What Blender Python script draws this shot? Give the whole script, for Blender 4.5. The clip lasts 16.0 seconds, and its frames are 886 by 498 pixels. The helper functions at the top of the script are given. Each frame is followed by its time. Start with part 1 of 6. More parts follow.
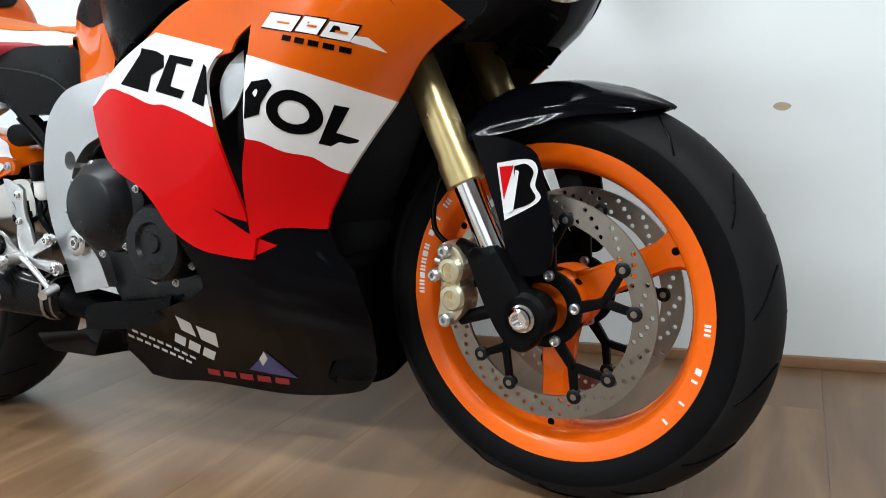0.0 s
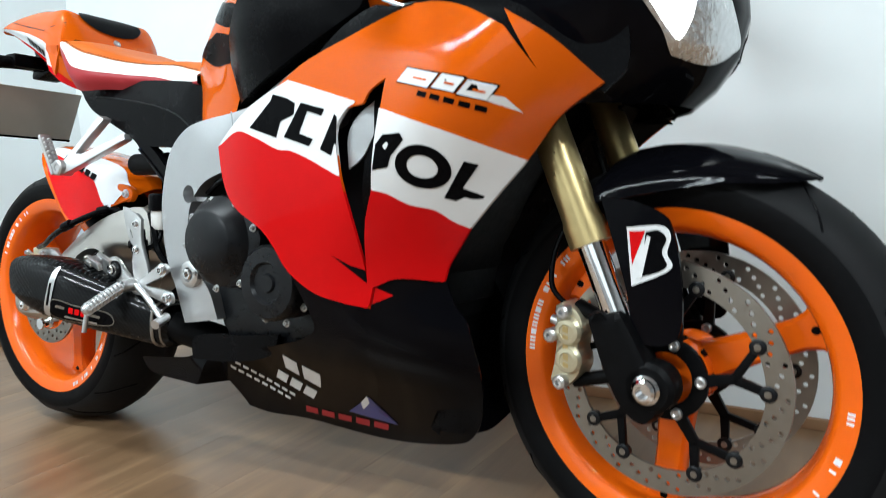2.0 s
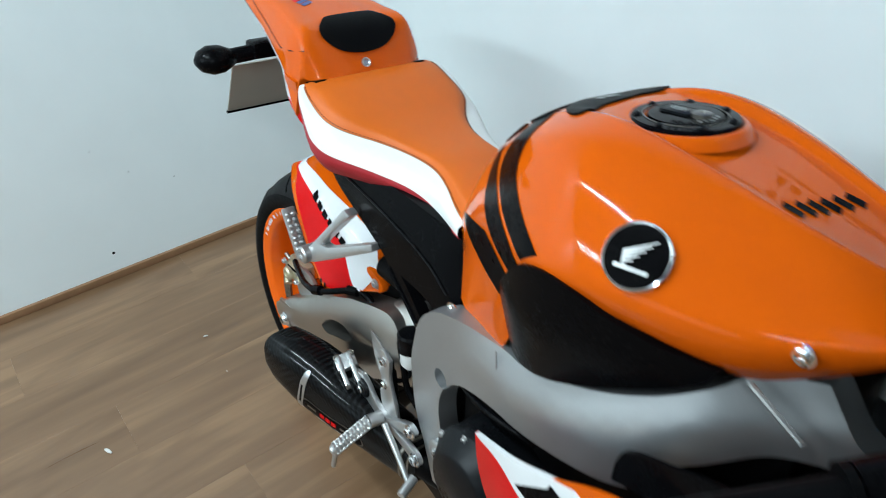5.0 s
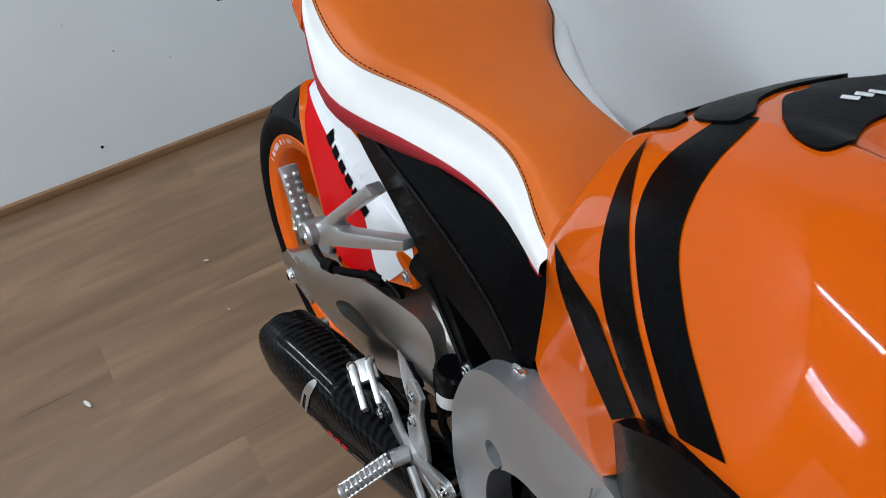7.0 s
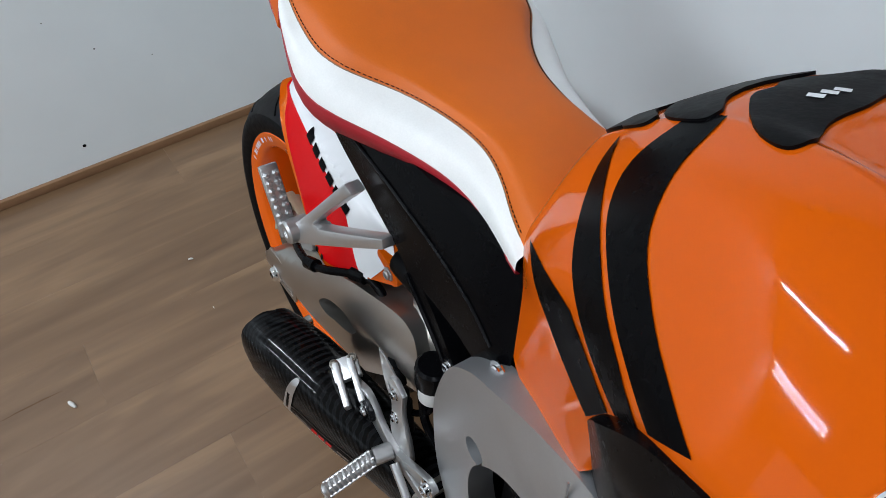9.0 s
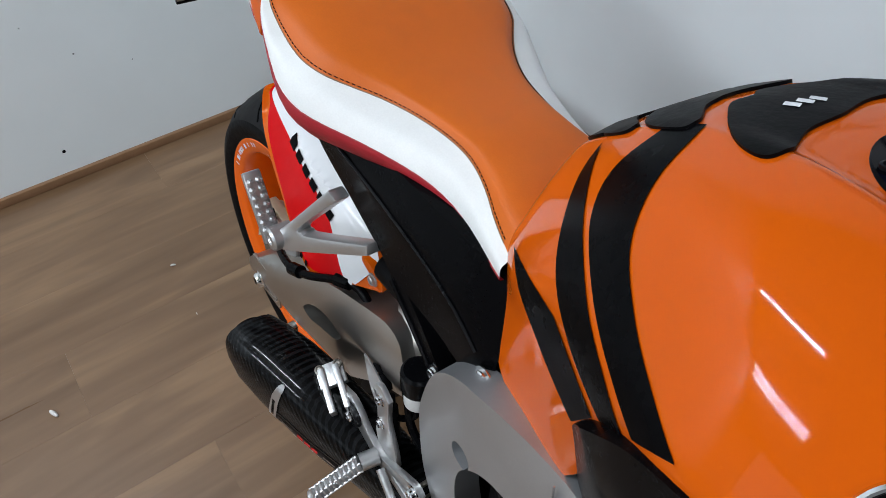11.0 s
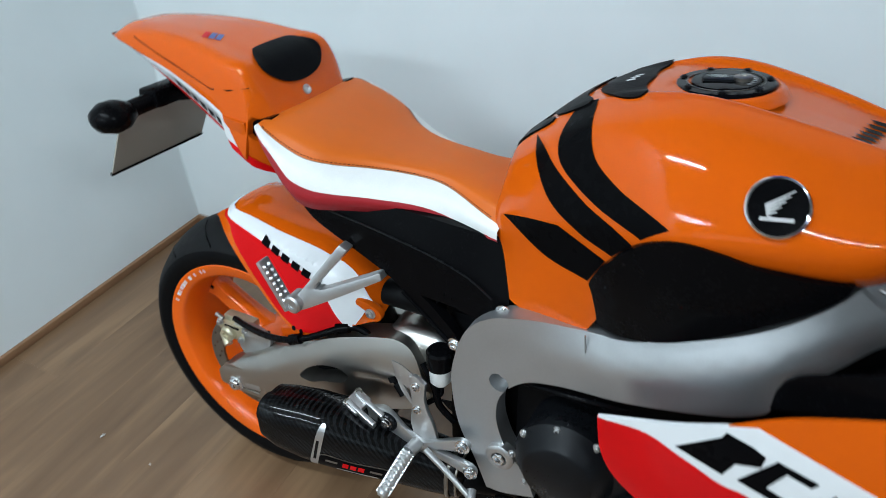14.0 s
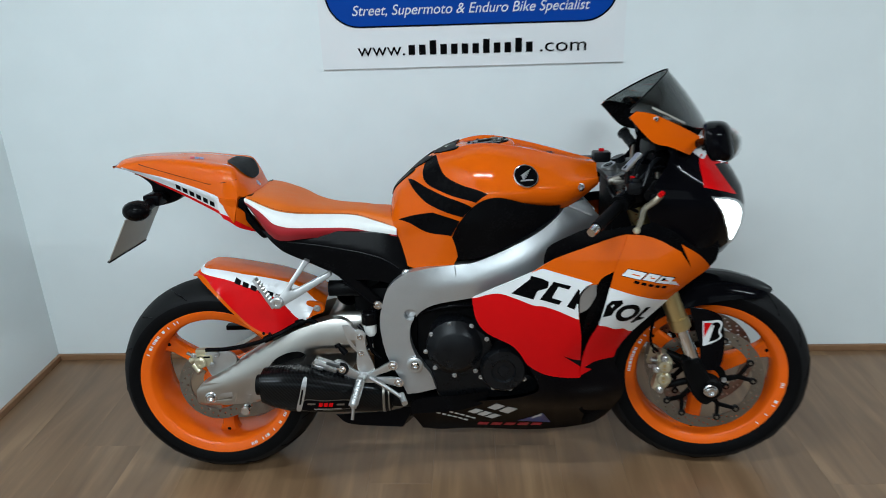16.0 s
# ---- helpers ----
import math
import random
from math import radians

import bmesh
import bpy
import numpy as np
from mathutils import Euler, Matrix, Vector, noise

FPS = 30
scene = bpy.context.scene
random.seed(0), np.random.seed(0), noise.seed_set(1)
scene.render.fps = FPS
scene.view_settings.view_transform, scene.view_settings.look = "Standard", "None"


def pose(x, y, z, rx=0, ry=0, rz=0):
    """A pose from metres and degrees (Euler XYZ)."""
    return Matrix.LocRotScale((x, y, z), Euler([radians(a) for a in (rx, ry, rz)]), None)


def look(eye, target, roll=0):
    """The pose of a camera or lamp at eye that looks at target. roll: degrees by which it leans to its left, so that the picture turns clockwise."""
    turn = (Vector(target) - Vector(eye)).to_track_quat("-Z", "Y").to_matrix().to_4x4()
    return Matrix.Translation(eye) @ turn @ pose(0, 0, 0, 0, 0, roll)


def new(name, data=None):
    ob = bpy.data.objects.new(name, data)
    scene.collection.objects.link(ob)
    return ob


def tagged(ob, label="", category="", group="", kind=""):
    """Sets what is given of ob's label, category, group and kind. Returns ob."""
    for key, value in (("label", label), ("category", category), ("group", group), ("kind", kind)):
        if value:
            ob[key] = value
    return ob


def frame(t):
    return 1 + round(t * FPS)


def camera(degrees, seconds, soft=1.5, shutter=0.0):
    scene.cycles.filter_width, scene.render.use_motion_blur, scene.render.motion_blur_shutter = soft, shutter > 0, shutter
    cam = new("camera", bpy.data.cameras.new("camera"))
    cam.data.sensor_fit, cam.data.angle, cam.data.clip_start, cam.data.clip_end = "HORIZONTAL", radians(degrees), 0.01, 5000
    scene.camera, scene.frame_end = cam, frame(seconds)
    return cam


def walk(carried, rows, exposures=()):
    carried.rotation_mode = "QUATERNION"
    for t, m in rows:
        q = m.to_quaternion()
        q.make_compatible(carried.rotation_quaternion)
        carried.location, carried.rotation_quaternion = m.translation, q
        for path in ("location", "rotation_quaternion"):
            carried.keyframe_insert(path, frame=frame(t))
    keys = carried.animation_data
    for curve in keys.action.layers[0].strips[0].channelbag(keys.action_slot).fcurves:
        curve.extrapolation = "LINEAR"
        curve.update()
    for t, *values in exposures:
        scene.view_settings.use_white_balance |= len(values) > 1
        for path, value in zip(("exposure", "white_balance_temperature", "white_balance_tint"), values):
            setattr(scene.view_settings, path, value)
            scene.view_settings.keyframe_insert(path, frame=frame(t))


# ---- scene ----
cam = camera(63.7, 16.0, soft=0.8, shutter=0.5)
PATH = [
    (0, (0.011, 0.276, 0.561), (-0.882, 2.032, 0.215), -4.8),
    (0.5, (0.026, 0.264, 0.563), (-0.9, 2.011, 0.261), -4.9),
    (1, (0.013, 0.255, 0.575), (-0.997, 1.957, 0.288), -4.5),
    (1.5, (-0.015, 0.252, 0.579), (-1.109, 1.903, 0.299), -3.9),
    (2, (-0.069, 0.261, 0.615), (-1.113, 1.943, 0.333), -2.5),
    (2.5, (-0.116, 0.262, 0.828), (-1.085, 1.905, 0.226), -3.8),
    (3, (-0.15, 0.258, 1.096), (-1.106, 1.793, 0.241), -6.3),
    (3.5, (-0.244, 0.302, 1.245), (-1.127, 1.789, 0.239), -7.5),
    (4, (-0.336, 0.43, 1.288), (-1.376, 1.778, 0.24), -8.7),
    (4.5, (-0.397, 0.583, 1.324), (-1.631, 1.719, 0.236), -5.3),
    (5, (-0.511, 0.699, 1.312), (-1.858, 1.649, 0.179), -3.9),
    (5.2, (-0.579, 0.743, 1.314), (-1.933, 1.652, 0.157), -3.2),
    (7.3, (-0.866, 0.917, 1.229), (-2.04, 1.614, -0.233), -3.7),
    (7.5, (-0.866, 0.92, 1.232), (-2.039, 1.618, -0.229), -4.2),
    (8, (-0.863, 0.923, 1.232), (-2.036, 1.623, -0.228), -4.1),
    (8.5, (-0.859, 0.924, 1.234), (-2.018, 1.639, -0.231), -3.1),
    (9, (-0.857, 0.922, 1.237), (-2.022, 1.647, -0.218), -3.1),
    (9.5, (-0.856, 0.923, 1.238), (-2.021, 1.663, -0.209), -3.5),
    (10, (-0.856, 0.919, 1.241), (-1.999, 1.672, -0.217), -2.3),
    (10.2, (-0.858, 0.924, 1.237), (-2.007, 1.679, -0.215), -2.4),
    (12.3, (-0.858, 0.91, 1.255), (-1.966, 1.712, -0.203), -3.0),
    (12.5, (-0.856, 0.905, 1.255), (-1.97, 1.737, -0.183), -3.8),
    (13, (-0.822, 0.836, 1.283), (-1.943, 1.827, -0.045), -4.3),
    (13.5, (-0.786, 0.673, 1.313), (-1.812, 1.826, 0.041), -2.7),
    (14, (-0.828, 0.451, 1.344), (-1.652, 1.847, 0.172), -4.3),
    (14.5, (-0.861, 0.186, 1.362), (-1.385, 1.807, 0.314), -2.7),
    (15, (-0.876, -0.095, 1.385), (-1.216, 1.651, 0.471), -3.1),
    (15.5, (-0.954, -0.356, 1.409), (-1.133, 1.464, 0.599), -2.7),
    (16, (-0.981, -0.608, 1.43), (-1.057, 1.25, 0.694), -1.9),
]
LIGHT = [(0, 0.80, 6300, 7), (2, 0.80, 6100, 3), (3, 0.82, 5850, -6), (4, 0.58, 5750, -6), (5, 0.40, 5750, -3), (7.5, 0.0, 6050, 9), (10, 0.0, 6050, 9), (13, 0.04, 5900, 6), (14.5, 0.20, 5700, 0), (16, 0.04, 5900, 1)]
walk(cam, [(t, look(eye, target, roll)) for t, eye, target, roll in PATH], LIGHT)

# ---- world, lamps ----
world = bpy.data.worlds.new("world")
scene.world = world
world.use_nodes = True
world.node_tree.nodes["Background"].inputs[0].default_value = (0.80, 0.86, 0.92, 1)
world.node_tree.nodes["Background"].inputs[1].default_value = 0.03


def tube_lamp(x, y, z, length, watts, turn=0):
    data = bpy.data.lights.new("ceiling_lamp", "AREA")
    data.shape, data.size, data.size_y, data.energy = "RECTANGLE", length, 0.05, watts
    data.color = (0.93, 0.97, 1.0)
    ob = new("ceiling_lamp", data)
    ob.matrix_world = pose(x, y, z, 0, 0, turn)
    return ob


tube_lamp(-1.60, -1.75, 2.62, 1.8, 33)
tube_lamp(-1.60, -1.97, 2.62, 1.8, 33)
tube_lamp(-1.75, 0.15, 2.62, 1.4, 34)
# extra lamp added out of view, to lift the right floor and wall
tube_lamp(1.3, -0.3, 2.62, 1.5, 50)
# broad fill light added out of view, to brighten the bike's near side
front_fill = bpy.data.lights.new("unseen_front_fill", "AREA")
front_fill.shape, front_fill.size, front_fill.size_y, front_fill.energy = "RECTANGLE", 3.4, 1.5, 11
front_fill.color = (0.90, 0.97, 1.0)
new("unseen_front_fill", front_fill).matrix_world = pose(0.3, -3.95, 1.75, 90, 0, 0)


# ---- materials ----
def material(name, base, rough=0.5, metal=0.0, coat=0.0, grain=0.0, scale=60.0, bump=0.0, spec=0.5, wear=0.0):
    """A surface with two scales of variation in tone and gloss, and a fine relief."""
    m = bpy.data.materials.new(name)
    m.use_nodes = True
    nt = m.node_tree
    b = nt.nodes["Principled BSDF"]
    b.inputs["Base Color"].default_value = (*base, 1)
    b.inputs["Roughness"].default_value = rough
    b.inputs["Metallic"].default_value = metal
    b.inputs["Specular IOR Level"].default_value = spec
    if coat:
        b.inputs["Coat Weight"].default_value = coat
        b.inputs["Coat Roughness"].default_value = 0.03
    tc = nt.nodes.new("ShaderNodeTexCoord")
    fine = nt.nodes.new("ShaderNodeTexNoise")
    fine.inputs["Scale"].default_value, fine.inputs["Detail"].default_value = scale, 4
    broad = nt.nodes.new("ShaderNodeTexNoise")
    broad.inputs["Scale"].default_value, broad.inputs["Detail"].default_value = scale / 12, 3
    for n in (fine, broad):
        nt.links.new(tc.outputs["Object"], n.inputs["Vector"])
    both = nt.nodes.new("ShaderNodeMath")
    both.operation = "ADD"
    nt.links.new(fine.outputs["Fac"], both.inputs[0])
    nt.links.new(broad.outputs["Fac"], both.inputs[1])
    if grain:
        val = nt.nodes.new("ShaderNodeMapRange")
        val.inputs["From Min"].default_value, val.inputs["From Max"].default_value = 0.6, 1.4
        val.inputs["To Min"].default_value, val.inputs["To Max"].default_value = 1 - grain, 1 + grain
        nt.links.new(both.outputs[0], val.inputs["Value"])
        hsv = nt.nodes.new("ShaderNodeHueSaturation")
        hsv.inputs["Color"].default_value = (*base, 1)
        nt.links.new(val.outputs[0], hsv.inputs["Value"])
        nt.links.new(hsv.outputs[0], b.inputs["Base Color"])
    if wear:
        r = nt.nodes.new("ShaderNodeMapRange")
        r.inputs["From Min"].default_value, r.inputs["From Max"].default_value = 0.7, 1.3
        r.inputs["To Min"].default_value, r.inputs["To Max"].default_value = max(0.02, rough - wear), rough + wear
        nt.links.new(both.outputs[0], r.inputs["Value"])
        nt.links.new(r.outputs[0], b.inputs["Roughness"])
    if bump:
        bp = nt.nodes.new("ShaderNodeBump")
        bp.inputs["Strength"].default_value, bp.inputs["Distance"].default_value = bump, 0.002
        nt.links.new(fine.outputs["Fac"], bp.inputs["Height"])
        nt.links.new(bp.outputs[0], b.inputs["Normal"])
    return m


ORANGE = (0.58, 0.092, 0.001)
M = {
    "orange": material("orange_paint", ORANGE, 0.07, grain=0.02, scale=40, wear=0.02, spec=0.22),
    "rim": material("orange_rim_paint", (0.76, 0.118, 0.003), 0.20, coat=0.15, grain=0.03, spec=0.3, scale=40, wear=0.06),
    "white": material("white_paint", (0.72, 0.73, 0.74), 0.14, coat=0.12, spec=0.3, grain=0.03, scale=40, wear=0.05),
    "red": material("red_paint", (0.55, 0.003, 0.005), 0.12, spec=0.09, grain=0.04, scale=40, wear=0.04),
    "blue": material("blue_paint", (0.02, 0.04, 0.22), 0.30, coat=0.6, grain=0.04),
    "black": material("black_gloss_paint", (0.0022, 0.0022, 0.0032), 0.06, grain=0.1, wear=0.025, spec=0.07),
    "ink": material("black_vinyl_print", (0.0025, 0.0025, 0.003), 0.28, grain=0.1, wear=0.05, spec=0.03),
    "plastic": material("black_satin_plastic", (0.0022, 0.0022, 0.0027), 0.26, grain=0.15, scale=220, bump=0.012, wear=0.03, spec=0.06),
    "dark": material("dark_engine_metal", (0.003, 0.003, 0.0034), 0.45, metal=0.05, grain=0.3, scale=80, bump=0.08, wear=0.1, spec=0.07),
    "cover": material("charcoal_engine_paint", (0.0045, 0.005, 0.0062), 0.32, metal=0.1, grain=0.12, scale=160, bump=0.03, wear=0.08, spec=0.22),
    "rubber": material("tyre_rubber", (0.0038, 0.0038, 0.0042), 0.55, grain=0.25, scale=120, bump=0.10, wear=0.08, spec=0.05),
    "tread": material("worn_tread_rubber", (0.0085, 0.0086, 0.0092), 0.58, grain=0.2, scale=60, bump=0.12, wear=0.06, spec=0.12),
    "pad": material("ribbed_black_rubber", (0.0035, 0.0035, 0.004), 0.42, grain=0.15, scale=200, bump=0.1, wear=0.05, spec=0.04),
    "frame": material("satin_silver_paint", (0.47, 0.48, 0.49), 0.40, metal=0.85, grain=0.04, scale=300, wear=0.03),
    "alloy": material("brushed_aluminium", (0.50, 0.48, 0.45), 0.33, metal=1.0, grain=0.03, scale=30),
    "cast": material("cast_aluminium", (0.55, 0.55, 0.55), 0.34, metal=0.9, grain=0.06, scale=90, bump=0.03, wear=0.05),
    "chrome": material("polished_chrome", (0.75, 0.75, 0.76), 0.10, metal=1.0, grain=0.03, wear=0.03),
    "steel": material("brushed_disc_steel", (0.27, 0.25, 0.22), 0.36, metal=0.95, grain=0.08, scale=90, wear=0.06),
    "gold": material("gold_anodised_alloy", (0.56, 0.44, 0.21), 0.32, metal=0.9, grain=0.06, scale=80, wear=0.06),
    "caliper": material("champagne_anodised_alloy", (0.56, 0.51, 0.36), 0.36, metal=0.7, grain=0.06, scale=90, wear=0.06),
    "lever": material("dull_champagne_alloy", (0.36, 0.32, 0.24), 0.36, metal=0.8, grain=0.08, scale=90, wear=0.08),
    "yoke": material("grey_cast_yoke", (0.07, 0.07, 0.068), 0.36, metal=0.6, grain=0.1, scale=120, bump=0.05, wear=0.06),
    "vinyl": material("orange_seat_vinyl", (0.56, 0.115, 0.004), 0.50, grain=0.05, scale=500, bump=0.10, wear=0.05, spec=0.3),
    "vinyl_white": material("white_seat_vinyl", (0.74, 0.74, 0.72), 0.52, grain=0.05, scale=500, bump=0.10, wear=0.05),
    "vinyl_red": material("red_seat_vinyl", (0.33, 0.010, 0.018), 0.50, grain=0.08, scale=500, bump=0.10, wear=0.05),
    "wall": material("white_wall_paint", (0.765, 0.812, 0.822), 0.55, grain=0.03, scale=7, bump=0.02, wear=0.05),
    # tone of the unseen walls, kept grey so the paint reflects less light
    "unseen_wall": material("unseen_wall_grey", (0.32, 0.325, 0.33), 0.6, grain=0.03, scale=8),
    "ceiling": material("grey_ceiling_paint", (0.42, 0.42, 0.42), 0.8, grain=0.02, scale=8),
    "skirting": material("oak_skirting", (0.24, 0.13, 0.065), 0.45, grain=0.15, scale=30, wear=0.05),
    "plate": material("brushed_grey_panel", (0.40, 0.38, 0.33), 0.42, metal=0.2, grain=0.05, scale=30, wear=0.04),
    "lens": material("clear_lamp_lens", (0.34, 0.35, 0.37), 0.10, metal=0.5, grain=0.1, scale=120, spec=0.4),
    "bowl": material("lamp_reflector", (0.72, 0.73, 0.74), 0.20, metal=0.9, grain=0.25, scale=110, bump=0.6, wear=0.1),
    "gap": material("floor_joint", (0.145, 0.090, 0.050), 0.7, grain=0.1),
}


def carbon():
    """A twill weave: two sets of slanting threads, one a little lighter and glossier."""
    m = material("carbon_fibre", (0.008, 0.008, 0.009), 0.30, coat=0.30, spec=0.05)
    nt = m.node_tree
    b = nt.nodes["Principled BSDF"]
    tc = nt.nodes.new("ShaderNodeTexCoord")
    waves = []
    for turn, scale in ((38, 50), (-52, 25)):
        mp = nt.nodes.new("ShaderNodeMapping")
        mp.inputs["Rotation"].default_value = (0, radians(turn), 0)
        w = nt.nodes.new("ShaderNodeTexWave")
        w.inputs["Scale"].default_value, w.inputs["Distortion"].default_value = scale, 0.0
        nt.links.new(tc.outputs["Object"], mp.inputs["Vector"])
        nt.links.new(mp.outputs[0], w.inputs["Vector"])
        waves.append(w)
    both = nt.nodes.new("ShaderNodeMath")
    both.operation = "MULTIPLY_ADD"
    both.inputs[1].default_value = 0.75
    nt.links.new(waves[0].outputs["Fac"], both.inputs[0])
    soft = nt.nodes.new("ShaderNodeMath")
    soft.operation, soft.inputs[1].default_value = "MULTIPLY", 0.25
    nt.links.new(waves[1].outputs["Fac"], soft.inputs[0])
    nt.links.new(soft.outputs[0], both.inputs[2])
    ramp = nt.nodes.new("ShaderNodeValToRGB")
    ramp.color_ramp.elements[0].position, ramp.color_ramp.elements[0].color = 0.42, (0.0006, 0.0006, 0.0007, 1)
    ramp.color_ramp.elements[1].position, ramp.color_ramp.elements[1].color = 0.72, (0.0085, 0.0088, 0.0095, 1)
    r = nt.nodes.new("ShaderNodeMapRange")
    r.inputs["To Min"].default_value, r.inputs["To Max"].default_value = 0.45, 0.22
    nt.links.new(both.outputs[0], ramp.inputs[0])
    nt.links.new(both.outputs[0], r.inputs["Value"])
    nt.links.new(ramp.outputs[0], b.inputs["Base Color"])
    nt.links.new(r.outputs[0], b.inputs["Roughness"])
    return m


M["carbon"] = carbon()


def wood():
    m = bpy.data.materials.new("oak_laminate")
    m.use_nodes = True
    nt = m.node_tree
    b = nt.nodes["Principled BSDF"]
    b.inputs["Roughness"].default_value = 0.30
    b.inputs["Specular IOR Level"].default_value = 0.65
    info = nt.nodes.new("ShaderNodeObjectInfo")
    tc = nt.nodes.new("ShaderNodeTexCoord")
    off = nt.nodes.new("ShaderNodeVectorMath")
    off.operation = "MULTIPLY_ADD"
    off.inputs[1].default_value = (1, 1, 1)
    spread = nt.nodes.new("ShaderNodeCombineXYZ")
    far = nt.nodes.new("ShaderNodeMath")
    far.operation, far.inputs[1].default_value = "MULTIPLY", 40
    nt.links.new(info.outputs["Random"], far.inputs[0])
    nt.links.new(far.outputs[0], spread.inputs[0])
    nt.links.new(far.outputs[0], spread.inputs[1])
    nt.links.new(tc.outputs["Object"], off.inputs[0])
    nt.links.new(spread.outputs[0], off.inputs[2])
    mp = nt.nodes.new("ShaderNodeMapping")
    mp.inputs["Scale"].default_value = (26, 1.6, 1)
    nt.links.new(off.outputs[0], mp.inputs[0])
    n1 = nt.nodes.new("ShaderNodeTexNoise")
    n1.inputs["Scale"].default_value, n1.inputs["Detail"].default_value, n1.inputs["Distortion"].default_value = 1.0, 6, 0.8
    mp2 = nt.nodes.new("ShaderNodeMapping")
    mp2.inputs["Scale"].default_value = (5.0, 1.1, 1)
    nt.links.new(off.outputs[0], mp2.inputs[0])
    n2 = nt.nodes.new("ShaderNodeTexNoise")
    n2.inputs["Scale"].default_value, n2.inputs["Detail"].default_value, n2.inputs["Distortion"].default_value = 1.3, 3, 1.2
    nt.links.new(mp.outputs[0], n1.inputs[0])
    nt.links.new(mp2.outputs[0], n2.inputs[0])
    mix = nt.nodes.new("ShaderNodeMath")
    mix.operation = "MULTIPLY_ADD"
    mix.inputs[1].default_value = 0.55
    nt.links.new(n1.outputs["Fac"], mix.inputs[0])
    nt.links.new(n2.outputs["Fac"], mix.inputs[2])
    tone = nt.nodes.new("ShaderNodeMath")
    tone.operation, tone.inputs[1].default_value = "MULTIPLY_ADD", 0.025
    nt.links.new(info.outputs["Random"], tone.inputs[0])
    nt.links.new(mix.outputs[0], tone.inputs[2])
    ramp = nt.nodes.new("ShaderNodeValToRGB")
    e = ramp.color_ramp.elements
    e[0].position, e[0].color = 0.45, (0.112, 0.062, 0.030, 1)
    e[1].position, e[1].color = 1.10, (0.245, 0.150, 0.079, 1)
    mid = e.new(0.80)
    mid.color = (0.175, 0.103, 0.054, 1)
    nt.links.new(tone.outputs[0], ramp.inputs[0])
    nt.links.new(ramp.outputs[0], b.inputs["Base Color"])
    rr = nt.nodes.new("ShaderNodeMapRange")
    rr.inputs["To Min"].default_value, rr.inputs["To Max"].default_value = 0.24, 0.38
    nt.links.new(n1.outputs["Fac"], rr.inputs["Value"])
    nt.links.new(rr.outputs[0], b.inputs["Roughness"])
    bp = nt.nodes.new("ShaderNodeBump")
    bp.inputs["Strength"].default_value, bp.inputs["Distance"].default_value = 0.08, 0.002
    nt.links.new(n1.outputs["Fac"], bp.inputs["Height"])
    nt.links.new(bp.outputs[0], b.inputs["Normal"])
    return m


M["wood"] = wood()


def glass(name, tint, rough=0.02, weight=1.0):
    m = bpy.data.materials.new(name)
    m.use_nodes = True
    b = m.node_tree.nodes["Principled BSDF"]
    b.inputs["Base Color"].default_value = (*tint, 1)
    b.inputs["Roughness"].default_value = rough
    b.inputs["Transmission Weight"].default_value = weight
    b.inputs["IOR"].default_value = 1.1
    b.inputs["Coat Weight"].default_value = 1.0
    b.inputs["Coat Roughness"].default_value = 0.02
    return m


M["lens"] = glass("clear_lamp_lens", (0.95, 0.96, 0.97))
M["smoke"] = glass("smoked_screen", (0.20, 0.21, 0.21))


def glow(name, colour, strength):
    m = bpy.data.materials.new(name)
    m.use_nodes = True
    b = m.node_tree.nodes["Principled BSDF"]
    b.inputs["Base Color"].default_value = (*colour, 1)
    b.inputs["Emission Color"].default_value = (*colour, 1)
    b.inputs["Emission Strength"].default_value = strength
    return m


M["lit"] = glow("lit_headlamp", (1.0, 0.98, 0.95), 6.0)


# ---- mesh helpers ----
from mathutils import geometry
from mathutils.bvhtree import BVHTree


def part(name, bm, mat, parent=None, label="", angle=38):
    """Links a bmesh as one mesh object, under a thing or a part."""
    me = bpy.data.meshes.new(name)
    bm.to_mesh(me)
    bm.free()
    for p in me.polygons:
        p.use_smooth = True
    me.set_sharp_from_angle(angle=radians(angle))
    me.materials.append(M[mat] if isinstance(mat, str) else mat)
    ob = new(name, me)
    if parent is not None:
        ob.parent = parent
    if label:
        tagged(ob, label)
    return ob


def spline(pts, n=6, closed=True):
    """A smooth line through points; a point with a third value is a corner."""
    P = [Vector(p[:2]) for p in pts]
    C = [len(p) > 2 for p in pts]
    k, out = len(P), []
    for i in range(k if closed else k - 1):
        b, c = P[i], P[(i + 1) % k]
        a = b if C[i] or (not closed and i == 0) else P[i - 1]
        d = c if C[(i + 1) % k] or (not closed and i == k - 2) else P[(i + 2) % k]
        ta, tb = ((c - a) * 0.5 if a != b else (c - b)), ((d - b) * 0.5 if d != c else (c - b))
        for s in range(n):
            t = s / n
            h1, h2, h3, h4 = 2*t**3 - 3*t**2 + 1, t**3 - 2*t**2 + t, -2*t**3 + 3*t**2, t**3 - t**2
            q = b * h1 + ta * h2 + c * h3 + tb * h4
            out.append((q.x, q.y))
    if not closed:
        out.append(tuple(P[-1]))
    return out


